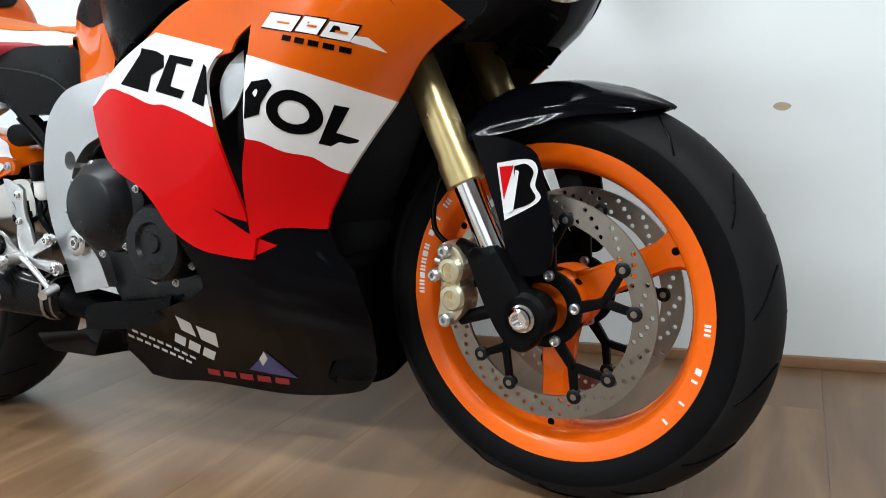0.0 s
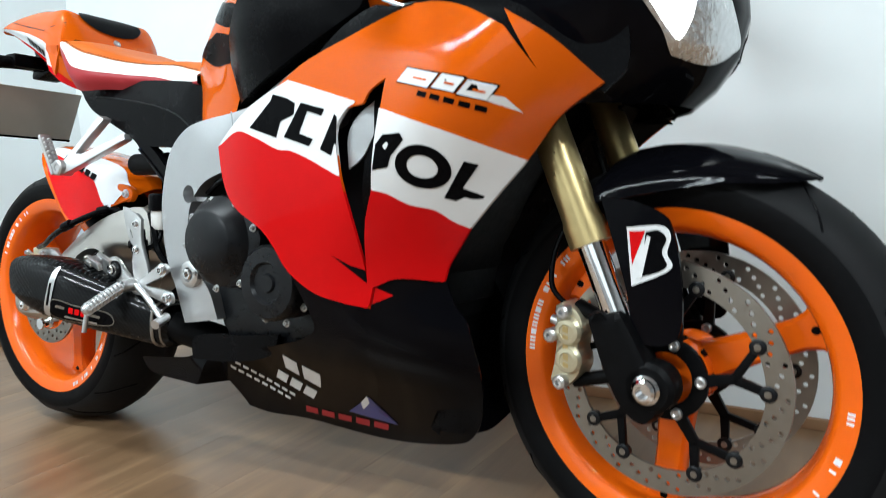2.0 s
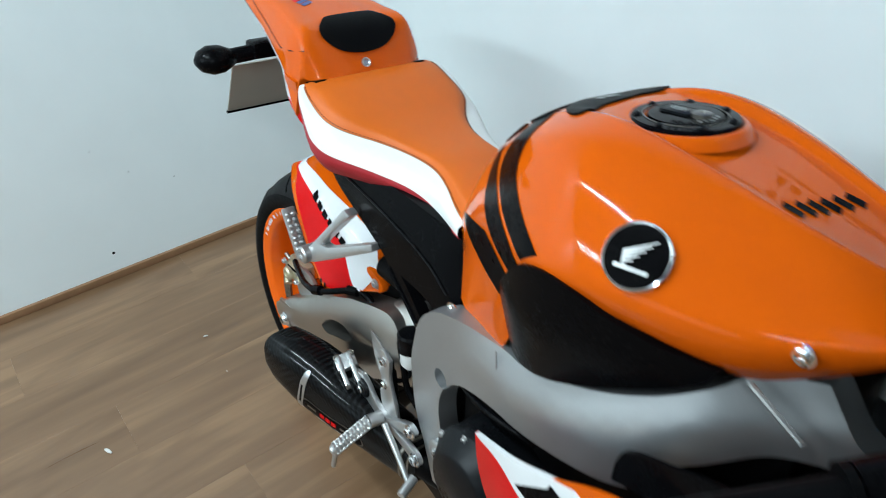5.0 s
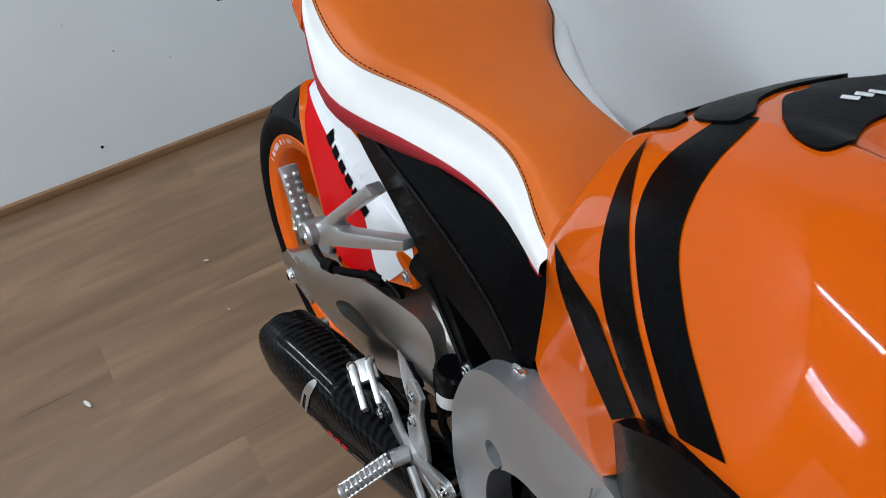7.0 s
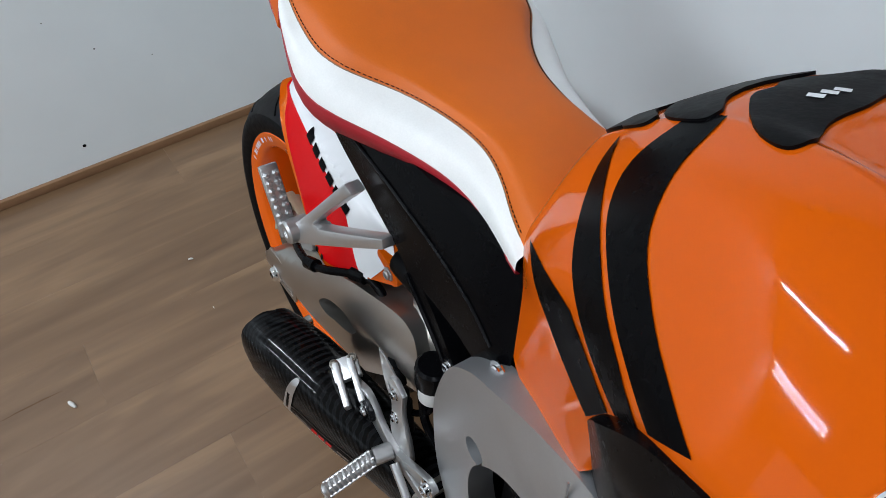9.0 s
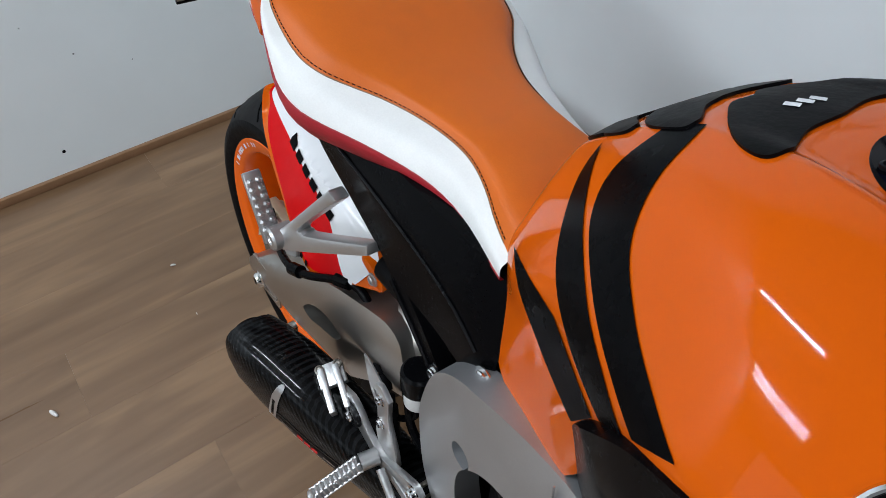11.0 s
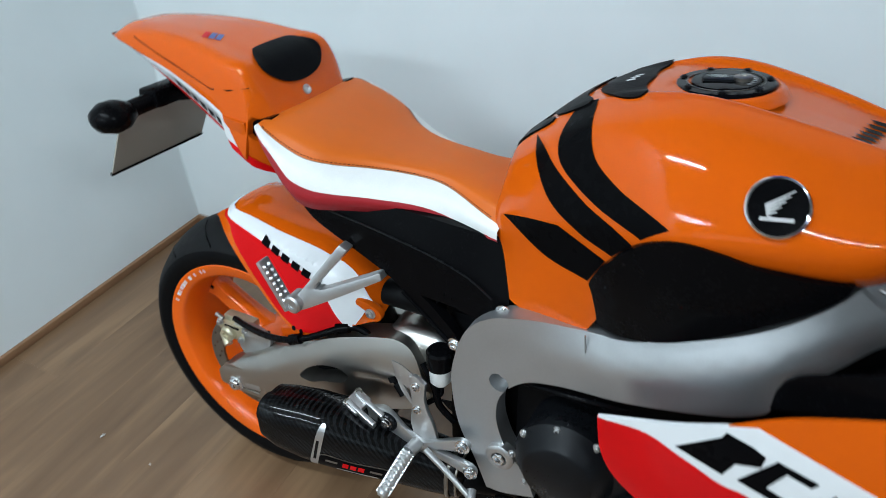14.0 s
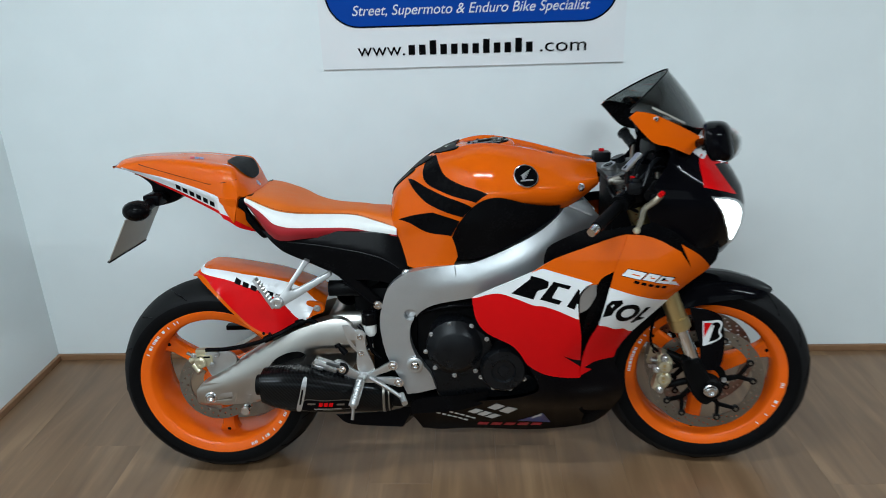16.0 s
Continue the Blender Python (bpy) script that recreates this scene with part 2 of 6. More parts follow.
def ease(x, pts):
    """A value read off a smooth line through (x, value) pairs."""
    xs = [p[0] for p in pts]
    if x <= xs[0]:
        return pts[0][1]
    if x >= xs[-1]:
        return pts[-1][1]
    i = max(j for j in range(len(xs)) if xs[j] <= x)
    i = min(i, len(xs) - 2)
    x0, y0, x1, y1 = *pts[i], *pts[i + 1]
    def slope(j):
        a, b = pts[max(j - 1, 0)], pts[min(j + 1, len(pts) - 1)]
        return (b[1] - a[1]) / (b[0] - a[0])
    h = x1 - x0
    t = (x - x0) / h
    return (2*t**3 - 3*t**2 + 1)*y0 + (t**3 - 2*t**2 + t)*h*slope(i) + (-2*t**3 + 3*t**2)*y1 + (t**3 - t**2)*h*slope(i + 1)


def inside(x, y, poly):
    px, py = np.array(poly).T
    qx, qy = np.roll(px, -1), np.roll(py, -1)
    hit = ((py > y) != (qy > y))
    with np.errstate(divide="ignore", invalid="ignore"):
        cross = x < (qx - px) * (y - py) / (qy - py) + px
    return bool(np.count_nonzero(hit & cross) % 2)


def fill(outline, holes=(), step=0.0):
    """Triangles that fill an outline, less its holes, with inner points a step apart."""
    verts, edges = [], []
    for loop in (outline, *holes):
        k = len(verts)
        verts += [Vector(p[:2]) for p in loop]
        edges += [(k + i, k + (i + 1) % len(loop)) for i in range(len(loop))]
    if step:
        xs, ys = [p[0] for p in outline], [p[1] for p in outline]
        rim = np.array([v[:] for v in verts])
        for i in range(int((max(xs) - min(xs)) / step) + 1):
            for j in range(int((max(ys) - min(ys)) / step) + 1):
                p = (min(xs) + (i + 0.5 * (j % 2)) * step, min(ys) + j * step)
                if inside(*p, outline) and not any(inside(*p, h) for h in holes) and np.hypot(*(rim - p).T).min() > 0.45 * step:
                    verts.append(Vector(p))
    co, _, faces, *_ = geometry.delaunay_2d_cdt(verts, edges, [], 0, 1e-6)
    keep = []
    for f in faces:
        c = sum((co[i] for i in f), Vector((0, 0))) / len(f)
        if inside(c.x, c.y, outline) and not any(inside(c.x, c.y, h) for h in holes):
            keep.append(f)
    return co, keep


def solid(co, faces, front, back):
    """A slab between two surfaces over one filled outline."""
    bm = bmesh.new()
    used = sorted({i for f in faces for i in f})
    A = {i: bm.verts.new(front(*co[i])) for i in used}
    B = {i: bm.verts.new(back(*co[i])) for i in used}
    count = {}
    for f in faces:
        bm.faces.new([A[i] for i in f])
        bm.faces.new([B[i] for i in reversed(f)])
        for a, b in zip(f, (*f[1:], f[0])):
            count[frozenset((a, b))] = None if frozenset((a, b)) in count else (a, b)
    for e in count.values():
        if e:
            bm.faces.new([A[e[1]], A[e[0]], B[e[0]], B[e[1]]])
    bmesh.ops.recalc_face_normals(bm, faces=bm.faces)
    return bm


def panel(outline, depth, thick=0.004, holes=(), step=0.022, side=-1, lift=0.0):
    """A curved sheet seen from the side: depth(x, z) is its distance from the middle plane."""
    co, faces = fill(outline, holes, step)
    return solid(co, faces, lambda x, z: (x, side * (depth(x, z) + lift), z), lambda x, z: (x, side * (depth(x, z) + lift - thick), z))


def slab(outline, y0, y1, holes=(), bevel=0.0):
    """A flat plate in the plane of the wheels, from y0 to y1."""
    co, faces = fill(outline, holes)
    bm = solid(co, faces, lambda x, z: (x, y0, z), lambda x, z: (x, y1, z))
    if bevel:
        sharp = [e for e in bm.edges if len(e.link_faces) == 2 and e.calc_face_angle(0) > 1.2]
        bmesh.ops.bevel(bm, geom=sharp, offset=bevel, segments=2, affect="EDGES", profile=0.6)
    return bm


def ring(cx, cz, r, n=24, squash=1.0, start=0.0):
    return [(cx + r * math.cos(start + 2 * math.pi * i / n), cz + squash * r * math.sin(start + 2 * math.pi * i / n)) for i in range(n)]


def lathe(profile, n=64, m=None, closed=False):
    """A turned shape about the y axis: profile of (radius, y)."""
    bm = bmesh.new()
    rows = []
    for r, y in profile:
        if r < 1e-6:
            rows.append([bm.verts.new((0, y, 0))] * n)
        else:
            rows.append([bm.verts.new((r * math.cos(2*math.pi*i/n), y, r * math.sin(2*math.pi*i/n))) for i in range(n)])
    pairs = list(zip(rows, rows[1:])) + ([(rows[-1], rows[0])] if closed else [])
    for a, b in pairs:
        for i in range(n):
            j = (i + 1) % n
            q = list(dict.fromkeys([a[i], a[j], b[j], b[i]]))
            if len(q) > 2:
                bm.faces.new(q)
    bmesh.ops.recalc_face_normals(bm, faces=bm.faces)
    if m is not None:
        bm.transform(m)
    return bm


def tube(pts, r, n=12, smooth=6, cap=True, squash=1.0):
    """A pipe along a smooth path; r is one radius, or one for each point."""
    P = [Vector(p) for p in pts]
    rs = [r] * len(P) if not isinstance(r, (list, tuple)) else list(r)
    path, rad = [], []
    for i in range(len(P) - 1):
        a, b, c, d = P[max(i-1, 0)], P[i], P[i+1], P[min(i+2, len(P)-1)]
        k = smooth if len(P) > 2 else 1
        for s in range(k):
            t = s / k
            path.append(0.5 * ((2*b) + (c-a)*t + (2*a - 5*b + 4*c - d)*t*t + (3*b - a - 3*c + d)*t**3))
            rad.append(rs[i] + (rs[i+1] - rs[i]) * t)
    path.append(P[-1]); rad.append(rs[-1])
    bm = bmesh.new()
    rows, up = [], None
    for i, p in enumerate(path):
        t = (path[min(i+1, len(path)-1)] - path[max(i-1, 0)]).normalized()
        if up is None:
            up = t.orthogonal().normalized()
        up = (up - t * up.dot(t)).normalized()
        w = t.cross(up)
        rows.append([bm.verts.new(p + rad[i] * (up * math.cos(2*math.pi*k/n) + w * squash * math.sin(2*math.pi*k/n))) for k in range(n)])
    for a, b in zip(rows, rows[1:]):
        for k in range(n):
            bm.faces.new([a[k], a[(k+1) % n], b[(k+1) % n], b[k]])
    if cap:
        bm.faces.new(rows[0][::-1]); bm.faces.new(rows[-1])
    bmesh.ops.recalc_face_normals(bm, faces=bm.faces)
    return bm


def box(x0, x1, y0, y1, z0, z1, bevel=0.0, seg=2):
    bm = bmesh.new()
    bmesh.ops.create_cube(bm, size=1)
    bm.transform(Matrix.LocRotScale(((x0+x1)/2, (y0+y1)/2, (z0+z1)/2), None, (x1-x0, y1-y0, z1-z0)))
    if bevel:
        bmesh.ops.bevel(bm, geom=bm.edges[:], offset=bevel, segments=seg, affect="EDGES", profile=0.6)
    return bm


def join(*bms):
    out = bmesh.new()
    for b in bms:
        me = bpy.data.meshes.new("piece")
        b.to_mesh(me); b.free()
        out.from_mesh(me)
        bpy.data.meshes.remove(me)
    return out


def rod(a, b, r, n=16, r2=None):
    return tube([a, b], [r, r if r2 is None else r2], n)


def screw(x, y, z, r=0.006, h=0.006, side=-1):
    """A domed bolt head with a hexagon socket, its axis along y."""
    s = side
    prof = [(r*1.45, 0), (r*1.45, s*0.0015), (r, s*0.0018), (r*0.98, s*h*0.8), (r*0.8, s*h), (r*0.5, s*h), (r*0.45, s*h*0.4), (0, s*h*0.4)]
    return lathe(prof, 14, pose(x, y, z))


def loft(rows, closed=False, caps=False):
    """A skin over rows of points, each row alike in count."""
    bm = bmesh.new()
    R = [[bm.verts.new(p) for p in row] for row in rows]
    for a, b in zip(R, R[1:]):
        n = len(a)
        for i in range(n if closed else n - 1):
            j = (i + 1) % n
            bm.faces.new([a[i], a[j], b[j], b[i]])
    if caps:
        bm.faces.new(R[0][::-1]); bm.faces.new(R[-1])
    bmesh.ops.recalc_face_normals(bm, faces=bm.faces)
    return bm


def hull(xs, lines, n=5, mirror=True):
    """Rows of a body along x: keys hold, for each outline point from the top middle down, the (x, y) and (x, z) lines."""
    rows = []
    for x in xs:
        half = spline([(ease(x, ky), ease(x, kz)) for ky, kz in lines], n, closed=False)
        row = [(x, -y, z) for y, z in reversed(half)]
        if mirror:
            row += [(x, y, z) for y, z in half[1:]]
        rows.append(row)
    return rows


def strip(rows, a, b):
    """The columns a to b of a body's rows."""
    return [row[a:b + 1] for row in rows]


def thicken(bm, t):
    bmesh.ops.solidify(bm, geom=bm.faces[:], thickness=t)
    bmesh.ops.recalc_face_normals(bm, faces=bm.faces)
    return bm


def tree_of(*obs):
    """A search tree over the meshes of parts that share the bike's frame."""
    verts, faces = [], []
    for ob in obs:
        k = len(verts)
        verts += [v.co.copy() for v in ob.data.vertices]
        faces += [[k + i for i in p.vertices] for p in ob.data.polygons]
    return BVHTree.FromPolygons(verts, faces)


def sticker(outline, tree, start, way, ax, ay, lift=0.0007, holes=(), step=0.01):
    """A thin film laid onto a body: the outline lies in the plane of ax and ay at start and is cast along way."""
    co, faces = fill(outline, holes, step)
    way, spots = Vector(way).normalized(), {}
    for i in {i for f in faces for i in f}:
        p = Vector(start) + Vector(ax) * co[i].x + Vector(ay) * co[i].y
        hit, normal, *_ = tree.ray_cast(p, way)
        if hit is not None:
            if normal.dot(way) > 0:
                normal = -normal
            spots[i] = hit + normal * lift
    bm = bmesh.new()
    V = {i: bm.verts.new(p) for i, p in spots.items()}
    for f in faces:
        if all(i in V for i in f):
            q = [V[i] for i in f]
            if max((a.co - b.co).length for a in q for b in q) < 4 * step + 0.03:
                bm.faces.new(q)
    bmesh.ops.delete(bm, geom=[v for v in bm.verts if not v.link_faces], context="VERTS")
    bmesh.ops.recalc_face_normals(bm, faces=bm.faces)
    flip = sum((f.normal.dot(way) * f.calc_area() for f in bm.faces))
    if flip > 0:
        bmesh.ops.reverse_faces(bm, faces=bm.faces)
    return bm


def side_sticker(outline, tree, lift=0.0007, side=-1, holes=(), step=0.01):
    return sticker(outline, tree, (0, side, 0), (0, -side, 0), (1, 0, 0), (0, 0, 1), lift, holes, step)


# ---- the room ----
X_LEFT, X_RIGHT, Y_BACK, Y_NEAR, HIGH = -2.65, 3.4, 1.87, -4.0, 2.7


def wall(name, x0, x1, y0, y1, label, mat="wall"):
    tagged(part(name, box(x0, x1, y0, y1, 0, HIGH), mat), label, "wall", kind="structure")


wall("wall_back", X_LEFT - 0.12, X_RIGHT + 0.12, Y_BACK, Y_BACK + 0.12, "plain white painted wall with faint scuffs")
wall("wall_side", X_LEFT - 0.12, X_LEFT, Y_NEAR, Y_BACK, "plain white painted side wall with small marks")
# two walls added out of view; their grey dims the bike's reflections
wall("wall_right", X_RIGHT, X_RIGHT + 0.12, Y_NEAR, Y_BACK, "unseen wall added to close the room, in plain grey", "unseen_wall")
wall("wall_near", X_LEFT - 0.12, X_RIGHT + 0.12, Y_NEAR - 0.12, Y_NEAR, "unseen wall added to close the room, in plain grey", "unseen_wall")
tagged(part("ceiling", box(X_LEFT - 0.12, X_RIGHT + 0.12, Y_NEAR - 0.12, Y_BACK + 0.12, HIGH, HIGH + 0.1), "ceiling"), "plain grey painted ceiling", "ceiling", kind="structure")
floor = tagged(part("floor", box(X_LEFT - 0.12, X_RIGHT + 0.12, Y_NEAR - 0.12, Y_BACK + 0.12, -0.08, -0.0035), "gap"), "brown oak laminate floor laid in long planks", "floor", kind="structure")
for nm, bb in (("baseboard_back", (X_LEFT, X_RIGHT, Y_BACK - 0.014, Y_BACK)), ("baseboard_side", (X_LEFT, X_LEFT + 0.014, Y_NEAR, Y_BACK - 0.014))):
    tagged(part(nm, box(*bb, 0.0, 0.024, 0.003), "skirting"), "thin brown wooden skirting strip along the wall", "skirting", kind="structure")

# small marks on walls and floor
part("paint_chip", slab(spline([(-.036, .540), (-.027, .547), (-.011, .545), (-.003, .538), (-.012, .531), (-.027, .532)]), Y_BACK - .0006, Y_BACK + .002), material("bare_plaster", (.46, .38, .28), .8, grain=.1), bpy.data.objects["wall_back"], "patch of chipped paint")
for y, z, r in ((.939, .086, .0048), (1.06, .33, .002), (1.185, .268, .0015), (.975, .427, .0015)):
    part("wall_mark", lathe([(r, 0), (r * .7, -.0006), (0, -.0008)], 10, pose(X_LEFT, y, z, 0, 0, 90)), "ink", bpy.data.objects["wall_side"])
for x, y, r, turn in ((-1.93, .69, .011, 0.4), (-2.174, 1.031, .006, 1.2), (-2.0, 1.02, .003, 0)):
    bm = tube([(x - r * math.cos(turn), y - r * math.sin(turn), .003), (x, y, .0045), (x + r * math.cos(turn), y + r * math.sin(turn), .003)], [r * .25, r * .42, r * .22], 10)
    tagged(part("paper_scrap", bm, material("crumpled_paper", (.62, .60, .57), .8, grain=.1, scale=300, bump=.3)), "tiny crumpled white paper scrap on the floor", "litter", "litter on the floor")

# ---- the motorcycle ----
bike = tagged(new("motorcycle"), "orange, white, red and black racing motorcycle leaning on its stand", "motorcycle")
bike.matrix_world = pose(-1.735, 1.232, 0.0, -5.5, 0, 0)
STEER = pose(0.013, 0, 0) @ pose(1.394, 0, 0.294) @ Matrix.Rotation(radians(-7.5), 4, Vector((-math.sin(radians(23)), 0, math.cos(radians(23))))) @ pose(-1.394, 0, -0.294)
FRONT, REAR = (1.424, 0.0, 0.296), (0.004, 0.0, 0.302)


def rounded_slot(cx, cz, w, h):
    """An outline with round ends."""
    return [(cx + (w - h) * (1 if math.cos(t) > 0 else -1) + h * math.cos(t), cz + h * math.sin(t)) for t in [2 * math.pi * (i + .5) / 16 for i in range(16)]]


def wheel(name, centre, tyre_profile, half, m, label, spokes):
    """A three-spoke wheel: rim with tyre, hub and spokes."""
    at = m @ pose(*centre)
    rim_profile = [(0.229, -half), (0.227, -half - 0.002), (0.205, -half + 0.002), (0.199, -half + 0.008), (0.191, -half * 0.45), (0.189, 0), (0.191, half * 0.45), (0.199, half - 0.008),
                   (0.205, half - 0.002), (0.227, half + 0.002), (0.229, half), (0.216, half - 0.006), (0.208, half * 0.5), (0.208, -half * 0.5), (0.216, -half + 0.006)]
    rim = part(name, lathe(rim_profile, 96, at, closed=True), "rim", bike, label, 50)
    part("tyre", lathe(tyre_profile, 96, at), "rubber", rim, "worn black road tyre")
    for a in spokes:
        ca, sa = math.cos(radians(a)), math.sin(radians(a))
        rows = []
        for r, w, t in ((0.030, 0.030, 0.024), (0.06, 0.024, 0.022), (0.12, 0.0205, 0.019), (0.165, 0.021, 0.018), (0.182, 0.026, 0.018), (0.196, 0.040, 0.018)):
            sec = [(-w, -t*0.6), (-w*0.75, -t), (w*0.75, -t), (w, -t*0.6), (w, t*0.6), (w*0.75, t), (-w*0.75, t), (-w, t*0.6)]
            rows.append([(r*ca - u*sa, v, r*sa + u*ca) for u, v in sec])
        bm = loft(rows, closed=True, caps=True)
        bm.transform(at)
        part("spoke", bm, "rim", rim)
        hole = lathe([(0.0055, 0), (0.0055, -0.0005), (0, -0.0005)], 14, at @ Matrix.Translation((0.186*ca, -0.0182, 0.186*sa)))
        part("rim_hole", hole, "ink", rim)
    hub = part("hub", lathe([(0.0, -half*0.9), (0.028, -half*0.9), (0.036, -half*0.85), (0.048, -half*0.8), (0.05, -half*0.3), (0.042, 0), (0.05, half*0.3), (0.048, half*0.8), (0.028, half*0.9), (0, half*0.9)], 40, at), "rim", rim)
    for i in range(9):
        a = radians(40 * i)
        slot = slab(rounded_slot(0.0, 0.0, 0.009, 0.005), -0.0006, 0.0006)
        slot.transform(at @ Matrix.Rotation(a, 4, "Y") @ Matrix.Translation((0.0498, -half * 0.55, 0)) @ Matrix.Rotation(radians(90), 4, "Z"))
        part("hub_slot", slot, "ink", hub)
    return rim, at


def mirrored(half_profile):
    return half_profile + [(r, -y) for r, y in reversed(half_profile[:-1])]


front_wheel, AT_F = wheel("front_wheel", FRONT, mirrored([(0.216, -0.046), (0.226, -0.0515), (0.236, -0.057), (0.252, -0.0605), (0.264, -0.058), (0.277, -0.049), (0.289, -0.031), (0.2965, -0.012), (0.298, 0)]), 0.050, STEER, "glossy orange three-spoke front wheel", (24, 144, 264))
rear_wheel, AT_R = wheel("rear_wheel", REAR, mirrored([(0.216, -0.077), (0.226, -0.083), (0.234, -0.0865), (0.248, -0.0905), (0.262, -0.088), (0.278, -0.073), (0.292, -0.045), (0.3005, -0.018), (0.303, 0)]), 0.083, Matrix.Identity(4), "glossy orange three-spoke rear wheel", (28, 148, 268))


def tread(half_profile, at, tyre_ob, count, reach):
    """The worn running band of a tyre with its curved rain grooves."""
    band = part("tread", lathe([(r + .0006, y) for r, y in mirrored(half_profile)], 96, at), "tread", tyre_ob, "grey worn tread")
    lines = [(y, r) for r, y in half_profile]
    for s in (-1, 1):
        for i in range(count):
            path = []
            for k in range(6):
                y = -reach * (1 - .15 * k)
                a = radians(360 * (i + (.5 if s > 0 else 0)) / count + 3.6 * k - .25 * k * k)
                r = ease(y, lines) + .0004
                path.append(at @ Vector((r * math.cos(a), s * -y, r * math.sin(a))))
            part("rain_groove", tube(path, .0016, 6, 2), "ink", band)


FRONT_BAND = [(0.2605, -0.0588), (0.264, -0.058), (0.277, -0.049), (0.289, -0.031), (0.2965, -0.012), (0.298, 0)]
REAR_BAND = [(0.260, -0.0883), (0.262, -0.088), (0.278, -0.073), (0.292, -0.045), (0.3005, -0.018), (0.303, 0)]
for ob, at, band, count, reach in ((front_wheel, AT_F, FRONT_BAND, 15, .055), (rear_wheel, AT_R, REAR_BAND, 14, .084)):
    tread(band, at, [c for c in ob.children if c.name.startswith("tyre")][0], count, reach)


def disc(r_out, r_in, y, at, parent, rings, name="brake_disc"):
    """A drilled steel brake disc."""
    holes = []
    for k, (r, count, turn) in enumerate(rings):
        for i in range(count):
            a = 2 * math.pi * (i + turn) / count
            holes.append(ring(r * math.cos(a), r * math.sin(a), 0.0035, 8))
    bm = slab(ring(0, 0, r_out, 96), y - 0.0025, y + 0.0025, [ring(0, 0, r_in, 72), *holes])
    bm.transform(at)
    return part(name, bm, "steel", parent, "drilled steel brake disc", 30)


def carrier(y, at, parent, r0=0.036, r1=0.129, arms=5):
    """The black spider that carries a brake disc: forked arms, rivets and bolts."""
    def limb(p, q, w0, w1):
        d = (Vector(q) - Vector(p)).normalized()
        n = Vector((-d.y, d.x))
        return slab([tuple(Vector(p) + n * w0), tuple(Vector(p) - n * w0), tuple(Vector(q) - n * w1), tuple(Vector(q) + n * w1)], y - 0.0035, y + 0.0035, (), 0.0008)
    def polar(r, a):
        return (r * math.cos(a), r * math.sin(a))
    bm = slab(ring(0, 0, r0 + 0.020, 40), y - 0.004, y + 0.004, [ring(0, 0, r0, 32)], 0.0008)
    bm.transform(at)
    star = part("disc_carrier", bm, "dark", parent)
    for i in range(arms):
        a = 2 * math.pi * i / arms + 0.3
        arm = join(limb(polar(r0 + 0.012, a - 0.25), polar(0.092, a - 0.16), 0.0085, 0.0062), limb(polar(0.088, a - 0.16), polar(r1, a - 0.30), 0.0064, 0.0050), limb(polar(0.088, a - 0.17), polar(r1, a + 0.16), 0.0056, 0.0050))
        arm.transform(at)
        part("carrier_arm", arm, "dark", parent)
        for da in (-0.30, 0.16):
            p = at @ Matrix.Translation((r1 * math.cos(a + da), y, r1 * math.sin(a + da)))
            part("rivet", lathe([(0.0105, 0.004), (0.0105, -0.004), (0.0085, -0.0052), (0.0045, -0.0052), (0.004, -0.003), (0, -0.003)], 18, p), "cover", parent)
            part("rivet_pin", lathe([(0.0045, -0.003), (0.0045, -0.0062), (0, -0.0066)], 12, p), "steel", parent)
        q = at @ Matrix.Translation(((r0 + 0.012) * math.cos(a - 0.25), y - 0.004, (r0 + 0.012) * math.sin(a - 0.25)))
        part("disc_bolt", lathe([(0.0075, 0), (0.0075, -0.005), (0.005, -0.006), (0.003, -0.004), (0, -0.004)], 12, q), "cast", parent)
    return star


RINGS = ((0.132, 22, 0.0), (0.1385, 22, 0.3), (0.145, 22, 0.6), (0.1515, 22, 0.9))
for s in (-1, 1):
    disc(0.159, 0.126, s * 0.064, AT_F, front_wheel, RINGS)
    carrier(s * 0.064, AT_F, front_wheel)
disc(0.110, 0.078, -0.088, AT_R, rear_wheel, ((0.085, 16, 0), (0.094, 16, 0.4), (0.103, 16, 0.8)))

# ---- side fairing ----
WIDE = [(.08, .02), (.13, .040), (.22, .115), (.27, .165), (.32, .2), (.40, .225), (.55, .255), (.68, .26), (.78, .245), (.85, .22)]
EDGE = [(.1, 1.185), (.3, 1.195), (.414, 1.150), (.492, 1.187), (.578, 1.27), (.666, 1.378), (.8, 1.5)]


def flank(x, z):
    d = min(max((ease(z, EDGE) - x) / 0.2, 0), 1)
    return ease(z, WIDE) * (0.67 + 0.33 * (1 - (1 - d) ** 2)) * ease(x, [(.5, .80), (.7, .82), (.76, .9), (.87, 1), (1.5, 1)])


REAR_PANEL = spline([(.757, .612, 1), (.826, .650), (.898, .683), (.962, .720), (1.04, .748), (1.112, .772), (1.145, .779, 1), (1.112, .688, 1), (1.084, .672), (1.072, .655, 1),
                     (1.041, .648), (1.024, .62), (1.028, .57), (1.036, .51), (1.040, .44), (1.042, .372, 1), (.995, .379), (.946, .391), (.903, .42), (.882, .455), (.856, .485), (.793, .517), (.767, .554)])
FRONT_PANEL = spline([(1.112, .688, 1), (1.145, .779, 1), (1.184, .776), (1.225, .763), (1.276, .734, 1), (1.311, .683, 1), (1.276, .754, 1), (1.33, .718), (1.376, .670, 1), (1.323, .632), (1.272, .579), (1.185, .490),
                      (1.150, .440), (1.140, .413, 1), (1.085, .417), (1.050, .403, 1), (1.042, .372, 1), (1.048, .44), (1.060, .493), (1.080, .533), (1.103, .646)])
